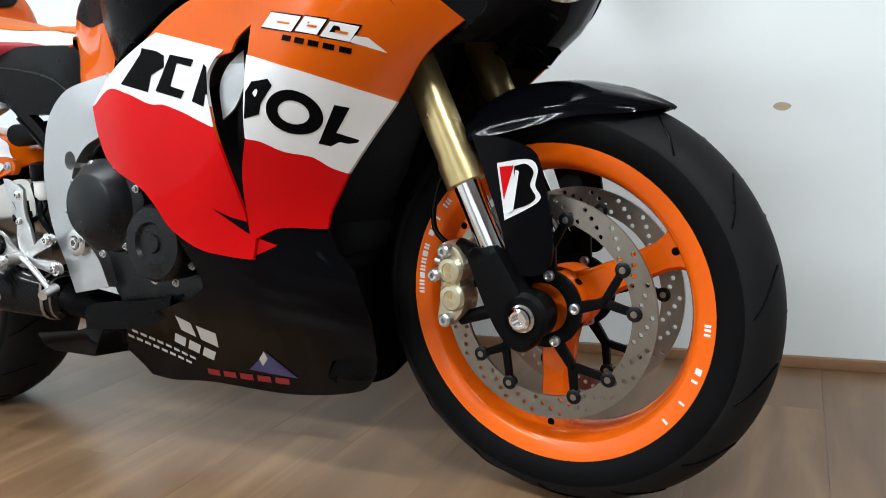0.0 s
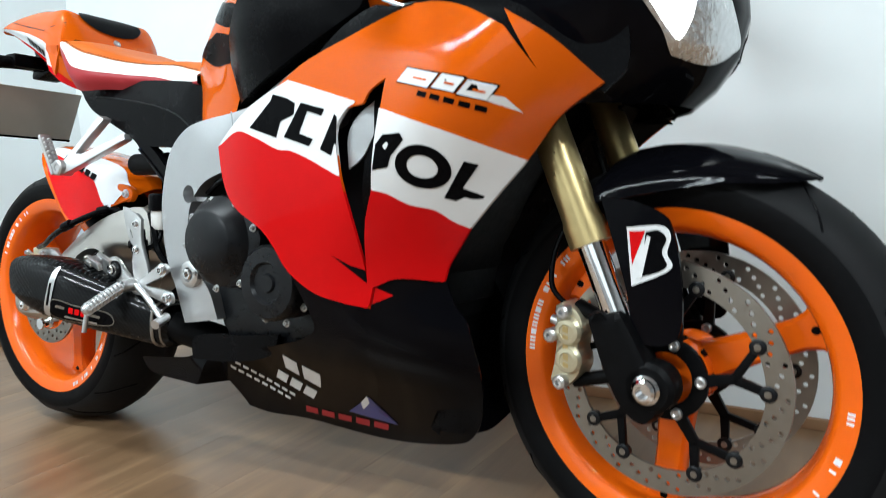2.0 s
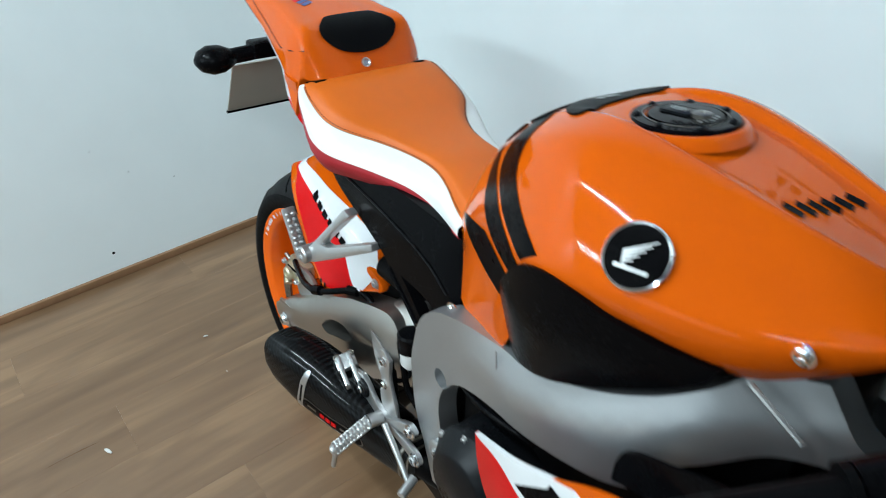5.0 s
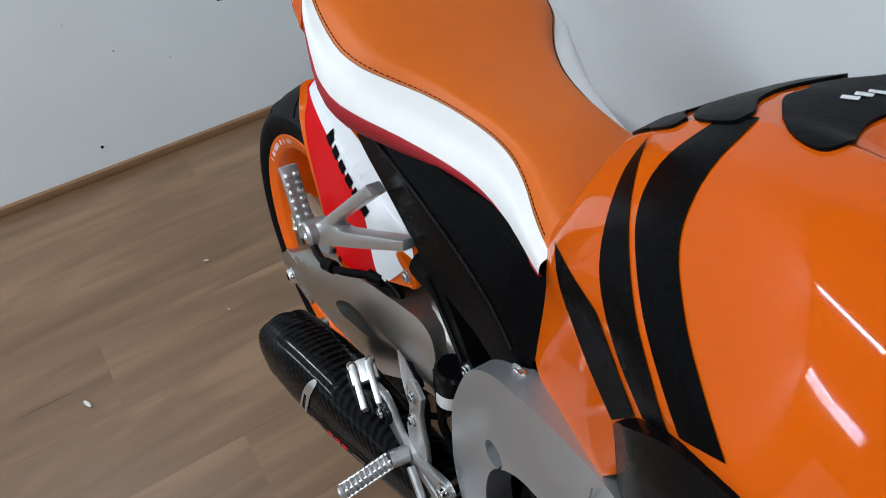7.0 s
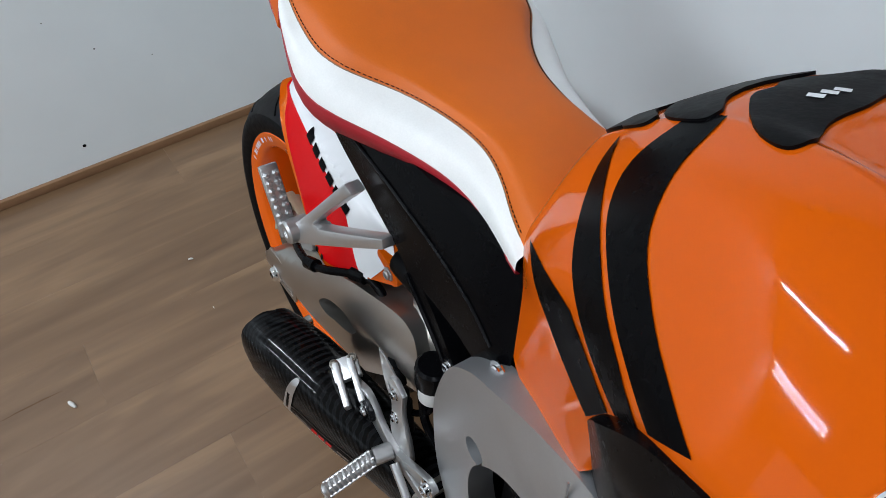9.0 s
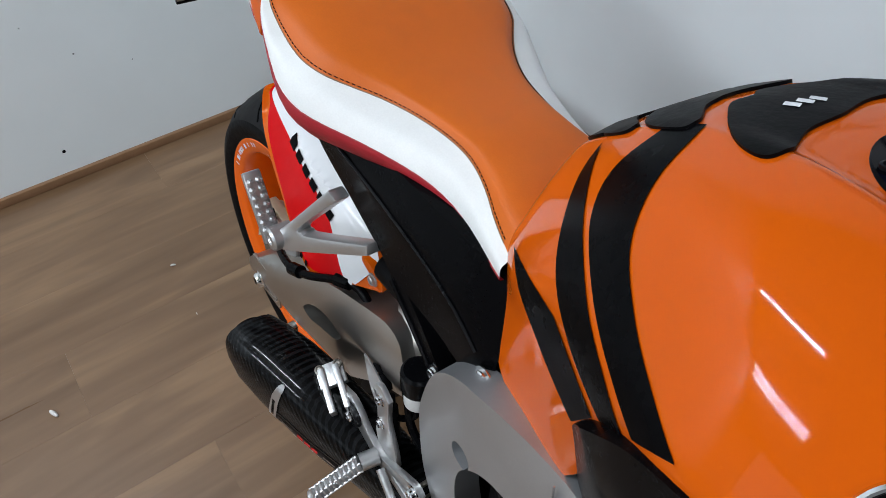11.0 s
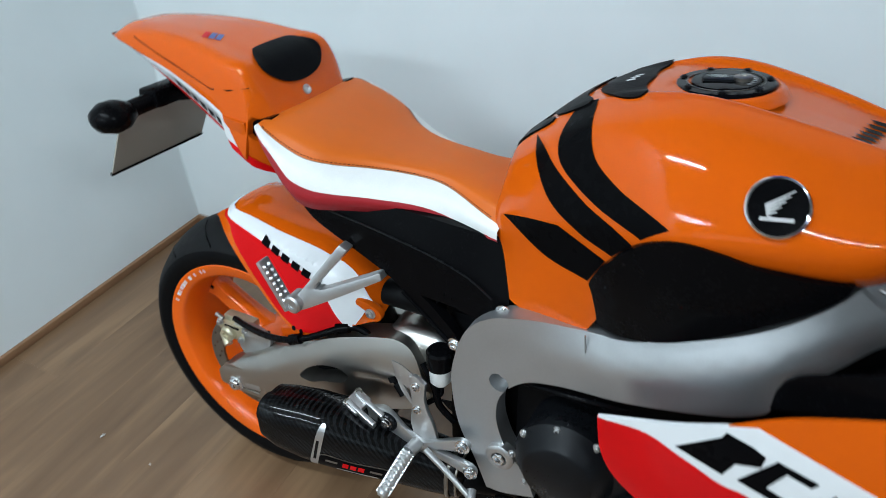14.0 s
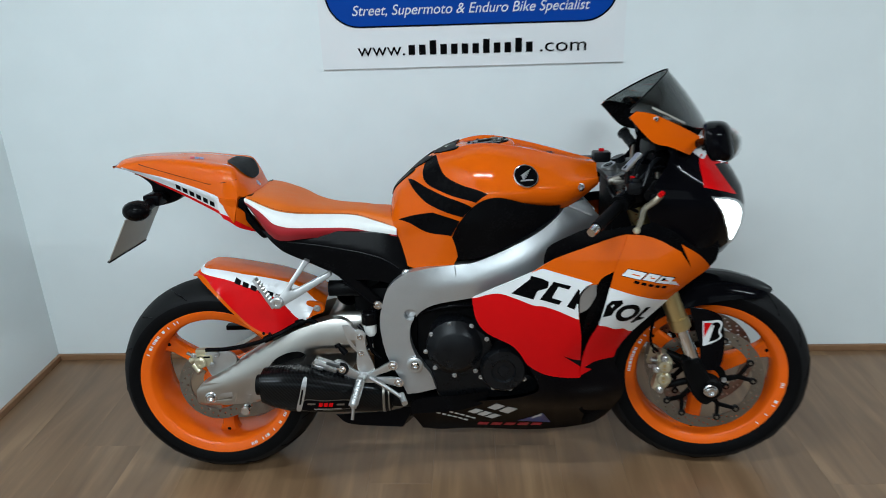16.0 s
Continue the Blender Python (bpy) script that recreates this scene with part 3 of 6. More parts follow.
BELLY = spline([(1.042, .372, 1), (1.050, .403, 1), (1.085, .417), (1.140, .413, 1), (1.150, .38), (1.170, .345), (1.178, .28), (1.160, .21), (1.130, .158), (1.085, .130), (.95, .112), (.77, .118), (.66, .112), (.60, .118, 1),
                (.565, .205), (.568, .229, 1), (.718, .262), (.85, .295), (.907, .314), (.934, .34), (.905, .415, 1), (.946, .389), (.995, .377)])
WHITE_REAR = spline([(.757, .612, 1), (.826, .650), (.898, .683), (.935, .697, 1), (.993, .679), (1.059, .658, 1), (1.041, .648), (1.024, .62), (1.027, .560, 1),
                     (1.002, .572), (.975, .585), (.94, .598), (.911, .602), (.866, .621), (.819, .632)])
RED_REAR = spline([(.757, .612, 1), (.819, .632), (.866, .621), (.911, .602), (.94, .598), (.975, .585), (1.002, .572), (1.027, .560, 1), (1.036, .51), (1.040, .44), (1.042, .372, 1),
                   (.995, .379), (.946, .391), (.903, .42), (.882, .455), (.856, .485), (.793, .517), (.767, .554)])
WHITE_FRONT = spline([(1.103, .646, 1), (1.15, .629), (1.198, .611), (1.272, .579, 1), (1.23, .537), (1.185, .490, 1), (1.17, .499), (1.154, .514), (1.125, .522), (1.101, .536), (1.081, .541, 1)])
RED_FRONT = spline([(1.081, .541, 1), (1.101, .536), (1.125, .522), (1.154, .514), (1.17, .499), (1.185, .490, 1), (1.150, .440), (1.140, .413, 1), (1.085, .417), (1.050, .403, 1), (1.042, .372, 1), (1.048, .44), (1.060, .493)])
SPIKE = [(.994, .448), (1.020, .434), (1.042, .427), (1.042, .408)]


def grow(outline, d):
    """An outline moved outwards by d."""
    turn = sum(a[0] * b[1] - b[0] * a[1] for a, b in zip(outline, outline[1:] + outline[:1]))
    out = []
    for i, p in enumerate(outline):
        a, b = outline[i - 1], outline[(i + 1) % len(outline)]
        t = Vector((b[0] - a[0], b[1] - a[1])).normalized() * (d if turn > 0 else -d)
        out.append((p[0] + t.y, p[1] - t.x))
    return out


def fairing(side, label):
    body = part("rear_fairing_panel", panel(REAR_PANEL, flank, side=side), "orange", bike, label)
    part("white_band", panel(grow(WHITE_REAR, .0010), flank, 0.0062, side=side, lift=0.0012), "white", body)
    part("red_field", panel(grow(RED_REAR, .0010), flank, 0.0058, side=side, lift=0.0008), "red", body)
    part("black_flash", panel(SPIKE, flank, 0.0004, side=side, lift=0.0018), "black", body)
    nose = part("front_fairing_panel", panel(FRONT_PANEL, flank, side=side, lift=0.004), "orange", bike, label)
    part("white_band", panel(grow(WHITE_FRONT, .0010), flank, 0.0062, side=side, lift=0.0052), "white", nose)
    part("red_field", panel(grow(RED_FRONT, .0010), flank, 0.0058, side=side, lift=0.0048), "red", nose)
    low = part("belly_fairing", panel(BELLY, flank, side=side, lift=-0.001), "black", bike, "glossy black belly fairing with white sponsor marks")
    part("red_flash", panel([(1.046, .378), (1.052, .402), (1.076, .391)], flank, 0.0006, side=side, lift=0.0002), "red", low)
    return body, nose, low


fair_rear, fair_front, belly = fairing(-1, "orange, white and red painted side fairing panel")
fairing(1, "orange, white and red painted fairing panel of the far side")


def print_on(outline, parent, mat, lift, name="print", holes=()):
    return part(name, panel(outline, flank, 0.0004, holes, 0.02, -1, lift), mat, parent)


def slanted(x0, z0, ux, uz, vx, vz):
    """A block of print: from a corner, along its foot and up its side."""
    return [(x0, z0), (x0 + ux, z0 + uz), (x0 + ux + vx, z0 + uz + vz), (x0 + vx, z0 + vz)]


# sponsor name across the white band, as plain slanted shapes
print_on([(.856, .634), (.912, .617), (.922, .640), (.948, .648), (.950, .664), (.935, .672), (.906, .680), (.902, .671)], fair_rear, "ink", 0.0020, "sponsor_block")
print_on([(.928, .617), (.976, .602), (.984, .612), (.958, .621), (.974, .651), (1.000, .643), (1.006, .652), (.962, .664)], fair_rear, "ink", 0.0020, "sponsor_block")
print_on([(.996, .597), (1.016, .588), (1.022, .604), (1.026, .603), (1.028, .640), (1.024, .644)], fair_rear, "ink", 0.0020, "sponsor_block")
print_on([(1.087, .566), (1.110, .570), (1.117, .584), (1.138, .604), (1.134, .613), (1.108, .612), (1.096, .600)], fair_front, "ink", 0.0060, "sponsor_block")
print_on(ring(1.155, .570, .034, 28, 0.82, 0.2), fair_front, "ink", 0.0060, "sponsor_block", [ring(1.155, .570, .019, 24, 0.78, 0.2)])
print_on([(1.169, .530), (1.206, .577), (1.221, .573), (1.194, .543), (1.216, .532), (1.207, .516)], fair_front, "ink", 0.0060, "sponsor_block")
# model mark on the orange nose of the panel
for x, z, w in ((1.130, .679, .046), (1.182, .667, .030), (1.216, .657, .034)):
    print_on(slanted(x - .002, z - .0015, w + .004, -.26 * w, .0175, .019), fair_front, "ink", 0.0050, "model_mark_edge")
    print_on(slanted(x, z, w, -.26 * w, .016, .016), fair_front, "white", 0.0056, "model_mark")
    print_on(slanted(x + .40 * w + .006, z + .0065 - .104 * w, w * .42, -.11 * w, .002, .0022), fair_front, "orange", 0.0060, "model_mark_stroke")
print_on([(1.250, .648), (1.287, .634), (1.272, .6515), (1.258, .6545)], fair_front, "white", 0.0052, "model_mark")
for i in range(5):
    print_on(slanted(1.160 + .0185 * i, .6585 - .0052 * i, .013, -.0036, .003, .0065), fair_front, "ink", 0.0052, "small_print")
# white and red sponsor marks low on the belly
for x, z, w in ((.795, .238, .024), (.827, .221, .028)):
    print_on(slanted(x, z, w, -.53 * w, .026, .032), belly, "white", 0.0006, "sponsor_block")
for i in range(3):
    print_on(slanted(.738 + .026 * i, .207 - .0125 * i, .020, -.0095, .026, .021), belly, "white", 0.0006, "sponsor_block")
for k in range(2):
    for i in range(8):
        print_on(slanted(.612 + .016 * i + .022 * k, .208 - .0068 * i + .012 * k, .011, -.0048, .005, .006), belly, "white", 0.0006, "small_print")
for i in range(5):
    print_on(slanted(.765 + .040 * i, .136 - .0005 * i, .030, -.001, .008, .014), belly, "vinyl_red", 0.0006, "red_print")
print_on([(.885, .160), (.958, .205), (.985, .150), (.93, .155)], belly, "blue", 0.0004, "blue_flash")
print_on([(.930, .188), (.955, .206), (.950, .190), (.925, .172)], belly, "white", 0.0008, "white_stroke")

# dark liners from the fairing's front edge inwards
LIP = [(1.376, .670), (1.323, .632), (1.272, .579), (1.228, .535), (1.185, .490), (1.150, .440), (1.140, .413), (1.150, .38), (1.170, .345), (1.178, .28), (1.160, .21), (1.130, .158)]
for s in (-1, 1):
    part("fairing_liner", loft([[(x - .001, s * (flank(x, z) - .002), z) for x, z in LIP], [(x - .03, s * (.5 * flank(x, z) + .05), z + .004) for x, z in LIP], [(x - .06, s * .088, z + .01) for x, z in LIP], [(1.085, s * .085, max(.14, z)) for x, z in LIP]]), "plastic", bike)
part("radiator_shroud", loft([[(1.03, .25 * k, .16), (1.06, .7 * k, .30), (1.10, .9 * k, .45), (1.17, k, .56), (1.24, k, .66), (1.28, k, .74)] for k in (-.16, -.08, 0, .08, .16)]), "dark", bike)

# tray behind the belly, below the silencer
SHIELD = spline([(.350, .200, 1), (.392, .172), (.52, .170), (.70, .174, 1), (.70, .262, 1), (.66, .256), (.568, .236), (.50, .218), (.42, .208)])
for s in (-1, 1):
    part("exhaust_shield", panel(SHIELD, lambda x, z: ease(x, [(.35, .090), (.46, .100), (.56, .112)]) - .30 * max(0, z - .225) if x < .575 else min(.112, flank(x, z) - .005), .004, side=s), "black", bike)

# vent between the panels: the silver duct and the dark inside
part("vent_duct", panel(spline([(1.100, .675, 1), (1.060, .650), (1.034, .618), (1.032, .570, 1), (1.055, .585), (1.075, .620)]), lambda x, z: flank(x, z) - 0.016 - 0.25 * max(0, x - 1.05), 0.003), "frame", bike, "silver air duct in the fairing vent")
part("vent_louvre", panel(spline([(1.108, .688, 1), (1.072, .655), (1.060, .60), (1.046, .53), (1.038, .44), (1.044, .372, 1), (1.062, .48), (1.092, .545), (1.112, .64)]), lambda x, z: flank(x, z) - 0.022, 0.003), "plastic", bike)

# ---- engine, as seen through the openings ----
core = part("engine_block", box(.60, 1.08, -.125, .125, .33, .66, .02), "dark", bike, "dark engine block with cast covers")
part("crankcase_rear", box(.47, .68, -.10, .10, .30, .60, .02), "dark", bike)
part("radiator", box(1.04, 1.09, -.12, .12, .36, .70, .01), "dark", bike)
part("sump", box(.62, 1.05, -.06, .06, .20, .34, .015), "dark", bike)
part("airbox", box(.60, 1.06, -.10, .10, .62, .80, .03), "dark", bike)
AXIS = pose(0, 0, 0)
clutch = part("clutch_cover", slab(spline([(.636, .470), (.650, .505), (.680, .527), (.721, .529), (.775, .505), (.808, .47), (.800, .44), (.778, .40), (.735, .378), (.689, .388), (.650, .42)]), -.196, -.10, (), .010), "cover", bike, "charcoal painted clutch cover with bolts")
part("clutch_cap", lathe([(.078, -.184), (.077, -.194), (.072, -.199), (.055, -.219), (.050, -.2225), (.0, -.2235)], 40, pose(.708, 0, .457)), "cover", clutch)
gen = part("pickup_cover", lathe([(.062, -.15), (.062, -.205), (.056, -.213), (.034, -.215), (.030, -.209), (.016, -.209), (.014, -.213), (0, -.213)], 40, pose(.838, 0, .395)), "cover", bike, "round charcoal pickup cover")
for i in range(9):
    a = 0.4 + i * 0.70
    part("cover_bolt", screw(.715 + .086 * math.cos(a), -.196, .452 + .076 * math.sin(a), .0045), "cast", clutch)
for a in (3.6, 4.3, 5.0, 5.7):
    part("cover_bolt", screw(.838 + .068 * math.cos(a), -.186, .395 + .068 * math.sin(a), .0045), "cast", gen)
part("lower_case", slab(spline([(.61, .40, 1), (.72, .36), (.84, .345), (.92, .34), (.93, .29), (.80, .27), (.66, .27, 1)]), -.130, -.06, (), .01), "cover", bike)
part("case_guard", slab(spline([(.578, .232, 1), (.590, .276), (.716, .289), (.800, .300, 1), (.78, .262), (.70, .24)]), -.146, -.140), "plastic", bike)
part("cable_clutter", join(tube([(.60, -.12, .58), (.63, -.15, .60), (.68, -.14, .62), (.76, -.15, .60)], .006), tube([(.58, -.11, .62), (.62, -.13, .57), (.66, -.14, .56)], .005),
     tube([(.62, -.14, .54), (.70, -.165, .565), (.78, -.15, .56)], .005)), "plastic", bike)

# ---- frame ----
BEAM = [(.62, .62), (.72, .636), (.82, .668), (.92, .712), (1.0, .758), (1.10, .80)]


def frame_depth(x, z):
    k = min(max((x - .60) / .14, 0), 1)
    d = z - ease(x, BEAM)
    return ease(x, [(.50, .150), (.60, .158), (.70, .170), (.78, .186), (.86, .194), (.92, .188), (.98, .166), (1.04, .125), (1.11, .088)]) - k * (.42 * max(0, d) + .12 * max(0, -d))


FRAME = spline([(.503, .50), (.508, .55), (.528, .610), (.565, .647), (.619, .667), (.722, .680), (.764, .688), (.85, .725), (.93, .765), (.98, .799), (1.012, .826), (1.06, .835, 1), (1.115, .775, 1), (1.097, .757), (1.044, .750), (.999, .718), (.960, .692),
                (.948, .658), (.93, .64), (.85, .62), (.75, .59), (.677, .574), (.631, .558), (.599, .528), (.585, .494), (.587, .449), (.608, .40), (.636, .362), (.652, .312, 1), (.570, .300, 1), (.545, .36), (.516, .42)])
HOLE = ring(.587, .538, .0165, 20)
rail = part("frame_rail", panel(FRAME, frame_depth, 0.035, [HOLE], 0.018), "frame", bike, "satin silver aluminium frame beam")
part("frame_rail", panel(FRAME, frame_depth, 0.035, [HOLE], 0.03, 1), "frame", bike, "satin silver aluminium frame beam")
part("pivot_boss", lathe([(.024, -.15), (.024, -.166), (.020, -.169), (.013, -.169), (.013, -.160), (0, -.160)], 28, pose(.596, 0, .392)), "cast", rail)
part("pivot_bolt", lathe([(.0115, -.158), (.0115, -.170), (.009, -.172), (.006, -.172), (.006, -.165), (0, -.165)], 6, pose(.596, 0, .392)), "chrome", rail)
part("hole_floor", lathe([(.0165, -.128), (0, -.128)], 20, pose(.587, 0, .538)), "cast", rail)
part("weld_seam", tube([(.712, -.1665, .678), (.716, -.1665, .64), (.722, -.1665, .59)], .0012, 6), "frame", rail)

# ---- tank ----
TX = [.535, .540, .546, .553, .561, .57] + [.58 + .0125 * i for i in range(40)] + [1.078, 1.088, 1.094, 1.098]
TOP = [(.535, .82), (.546, .861), (.582, .899), (.62, .932), (.664, .960), (.728, .984), (.776, .992), (.83, .990), (.91, .974), (.976, .957), (1.041, .940), (1.098, .928)]
SHOULDER = [(.535, .06), (.56, .078), (.60, .094), (.65, .114), (.72, .146), (.80, .172), (.88, .170), (.95, .152), (1.02, .122), (1.098, .078)]
BROAD = [(.535, .082), (.56, .102), (.60, .124), (.65, .142), (.72, .172), (.80, .202), (.88, .196), (.95, .178), (1.02, .146), (1.098, .086)]
TANK_LINES = [
    ([(.5, 0), (1.2, 0)], [(x, z - ease(x, [(.70, 0), (.76, .009), (.84, .012), (.90, .011), (1.06, .009), (1.09, .003)])) for x, z in TOP]),
    ([(x, .36 * y) for x, y in SHOULDER], [(x, z - ease(x, [(.70, .003), (.76, .009), (.84, .0115), (.90, .009), (1.06, .006), (1.09, .004)])) for x, z in TOP]),
    ([(x, .52 * y) for x, y in SHOULDER], [(x, z - ease(x, [(.70, .007), (.78, .002), (.90, .001), (1.06, .001), (1.09, .004)])) for x, z in TOP]),
    ([(x, .90 * y) for x, y in SHOULDER], [(x, z - .034) for x, z in TOP]),
    (BROAD, [(.535, .775), (.58, .795), (.65, .84), (.72, .865), (.80, .885), (.90, .890), (1.0, .885), (1.098, .895)]),
    ([(x, y * .985) for x, y in BROAD], [(.535, .74), (.58, .735), (.65, .77), (.72, .80), (.80, .85), (.90, .855), (1.0, .85), (1.098, .880)]),
    ([(.535, .082), (.58, .118), (.65, .140), (.72, .155), (.80, .17), (.90, .165), (1.0, .13), (1.098, .075)], [(.535, .70), (.58, .668), (.65, .660), (.70, .664), (.74, .74), (.80, .82), (.90, .832), (1.0, .822), (1.05, .842), (1.098, .872)]),
]
tank = part("fuel_tank", loft(hull(TX, TANK_LINES, 10), caps=True), "orange", bike, "glossy orange fuel tank with black stripes")
T_TREE = tree_of(tank)
for outline in (spline([(.563, .489, 1), (.657, .477, 1), (.728, .4455, 1), (.706, .424, 1), (.636, .447)]),
                spline([(.587, .598, 1), (.605, .552), (.640, .503), (.688, .471), (.736, .4504, 1), (.761, .461, 1), (.731, .478), (.690, .502), (.642, .540), (.612, .572)]),
                spline([(.639, .632, 1), (.632, .585), (.640, .555), (.663, .530), (.711, .496), (.771, .466, 1), (.801, .477, 1), (.77, .4943), (.732, .517), (.694, .550), (.677, .590), (.667, .640, 1)])):
    part("stripe", sticker(outline, T_TREE, (0, -.707, .707), (0, .707, -.707), (1, 0, 0), (0, .707, .707), .0012, (), .006), "ink", tank, "matt black stripe decal")
# knee cover below the tank's flank
KNEE = spline([(.712, .690, 1), (.706, .745), (.717, .780), (.735, .810), (.765, .846), (.793, .864), (.822, .870), (.855, .864), (.890, .852), (.945, .839), (.990, .834, 1), (.98, .815), (.933, .783), (.851, .738), (.769, .702)])
knee = lambda x, z: ease(x, [(.70, .166), (.76, .198), (.82, .209), (.88, .198), (.94, .177), (1.0, .150)]) - 0.25 * max(0, .80 - z) + 0.002
part("knee_cover", panel(KNEE, knee, 0.05), "plastic", bike, "satin black knee cover below the tank")
part("knee_cover", panel(KNEE, knee, 0.05, side=1), "plastic", bike, "satin black knee cover below the tank")
# filler cap
CAP = pose(.806, -.003, .9815) @ Matrix.Rotation(radians(90), 4, "X") @ Matrix.Rotation(radians(5), 4, "Z") @ Matrix.Rotation(radians(180), 4, "X")
part("cap_bead", lathe([(.074, .012), (.070, .004), (.066, .0), (.0625, -.0014), (.0605, -.001), (.059, .003)], 64, CAP), "orange", tank)
cap = part("filler_cap", lathe([(.0585, .020), (.0585, -.003), (.0565, -.005), (.0445, -.0055), (.0435, -.002), (.0405, -.002), (.0395, -.0065), (.020, -.0075), (.0, -.0075)], 56, CAP), "black", tank, "black round filler cap with a ring of bolts")
part("cap_ring", lathe([(.0448, -.0050), (.0448, -.0062), (.0436, -.0062), (.0436, -.0050)], 56, CAP, True), "steel", cap)
for i in range(7):
    a = 2 * math.pi * i / 7 + .3
    part("cap_bolt", lathe([(.0042, 0), (.0042, -.0025), (.0028, -.003), (.0022, -.001), (0, -.001)], 12, CAP @ Matrix.Translation((.0505 * math.cos(a), -.005, .0505 * math.sin(a)))), "cover", cap)
flap = box(-.026, .012, -.0105, -.006, -.012, .012, .004)
flap.transform(CAP)
flap = part("keyhole_flap", flap, "cover", cap)
part("lock", lathe([(.011, -.006), (.011, -.0115), (.008, -.0125), (.003, -.0125), (.002, -.0105), (0, -.0105)], 24, CAP @ Matrix.Translation((.020, 0, 0))), "steel", cap, "grey metal lock")
fm = slab(rounded_slot(-.008, .0, .011, .006), -.0110, -.0104)
fm.transform(CAP)
part("cap_mark", fm, "lens", flap)
for i in range(5):
    a = -.5 + .22 * i
    bar = slab(slanted(-.002, -.002, .004, 0, .0, .0035), -.0079, -.0072)
    bar.transform(CAP @ Matrix.Rotation(-a, 4, "Y") @ Matrix.Translation((.033, 0, 0)))
    part("cap_print", bar, "cast", cap)
# badge: chrome ring, black field, plain silver wing shapes
hit_at, hit_n, *_ = T_TREE.ray_cast(Vector((.898, -1, .916)), Vector((0, 1, 0)))
BADGE = Matrix.Translation(hit_at + hit_n * .001) @ hit_n.to_track_quat("-Y", "Z").to_matrix().to_4x4()
badge = part("badge", lathe([(.033, .006), (.033, -.003), (.0315, -.0045), (.030, -.004), (.0295, -.003), (0, -.0030)], 40, BADGE), "chrome", tank, "round black badge with a chrome ring")
part("badge_field", lathe([(.0293, -.0030), (.0293, -.0042), (0, -.0048)], 40, BADGE), "ink", badge)
for i in range(6):
    tip, root = Vector((.015 - .0042 * i, .018 - .0058 * i)), Vector((-.013 + .0004 * i, .001 - .0024 * i))
    across = Vector((root.y - tip.y, tip.x - root.x)).normalized()
    wing = slab([tuple(tip + across * .0006), tuple(tip - across * .0006), tuple(root - across * .0014), tuple(root + across * .0014)], -.0056, -.0046)
    wing.transform(BADGE)
    part("silver_shape", wing, "cast", badge)
foot_bar = slab(slanted(-.018, -.015, .033, 0, .001, .004), -.0056, -.0044)
foot_bar.transform(BADGE)
part("silver_shape", foot_bar, "cast", badge)


def on_tank(outline, mat, name, label="", lift=.0030, thick=.0026, step=.007):
    bm = sticker(outline, T_TREE, (0, 0, 2), (0, 0, -1), (1, 0, 0), (0, 1, 0), lift, (), step)
    return part(name, thicken(bm, thick) if thick else bm, mat, tank, label)


def both_sides(half):
    return half + [(p[0], -p[1], *p[2:]) for p in reversed(half) if abs(p[1]) > 1e-6]


on_tank(spline(both_sides([(.663, 0, 1), (.660, -.020), (.690, -.062), (.720, -.079), (.729, -.066), (.720, -.034), (.722, 0, 1)])), "pad", "tank_pad", "black rubber tank pad")
on_tank(spline(both_sides([(0.594, 0, 1), (0.606, -0.028), (0.622, -0.048), (0.654, -0.058), (0.658, -0.046), (0.644, -0.02), (0.642, 0, 1)])), "pad", "tank_pad")
on_tank(spline(both_sides([(0.561, 0, 1), (0.569, -0.022), (0.579, -0.038), (0.605, -0.048), (0.607, -0.038), (0.589, -0.016), (0.579, 0, 1)])), "pad", "tank_pad")
on_tank(spline(both_sides([(0.54, 0, 1), (0.55, -0.02), (0.564, -0.032), (0.576, -0.034), (0.568, -0.018), (0.558, 0, 1)])), "pad", "tank_pad")
for i in range(3):
    on_tank(slanted(.690 + .003 * i, -.012 + .009 * i, .010, .002, -.002, .006), "white", "pad_mark", "", .0037, 0, .004)
for i in range(6):
    on_tank(slanted(.955 + .004 * i, -.052 + .016 * i, .020, .004, -.004, .010), "ink", "sponsor_block", "", .0012, 0, .006)
bolt_at, *_ = T_TREE.ray_cast(Vector((1.043, -1, .877)), Vector((0, 1, 0)))
part("tank_bolt", screw(1.043, bolt_at.y + .002, .877, .008, .007), "chrome", tank)

# ---- seat ----
SX = [.158, .162, .168, .176] + [.186 + .0154 * i for i in range(24)] + [.550, .556]
W_TOP = [(.158, .866), (.174, .862), (.209, .846), (.247, .831), (.277, .823), (.300, .816), (.326, .811), (.364, .806), (.412, .802), (.449, .797), (.482, .788), (.518, .780), (.556, .770)]
W_LOW = [(.158, .858), (.180, .848), (.209, .829), (.234, .804), (.270, .791), (.305, .785), (.338, .781), (.369, .777), (.41, .773), (.439, .768), (.471, .760), (.507, .754), (.556, .752)]
W_IN = [(.158, .126), (.174, .135), (.209, .140), (.247, .139), (.277, .128), (.300, .110), (.326, .092), (.364, .075), (.412, .065), (.449, .064), (.482, .071), (.518, .086), (.556, .098)]
W_OUT = [(.158, .136), (.18, .150), (.209, .159), (.234, .163), (.27, .161), (.305, .148), (.338, .132), (.369, .118), (.41, .104), (.439, .096), (.471, .092), (.507, .097), (.556, .108)]
S_TOP = [(x, z + ease(x, [(.158, .002), (.19, .016), (.23, .024), (.30, .018), (.40, .012), (.556, .026)])) for x, z in W_TOP]
S_BOT = [(.158, .852), (.175, .832), (.198, .796), (.224, .764), (.247, .752), (.311, .752), (.399, .748), (.485, .742), (.556, .744)]
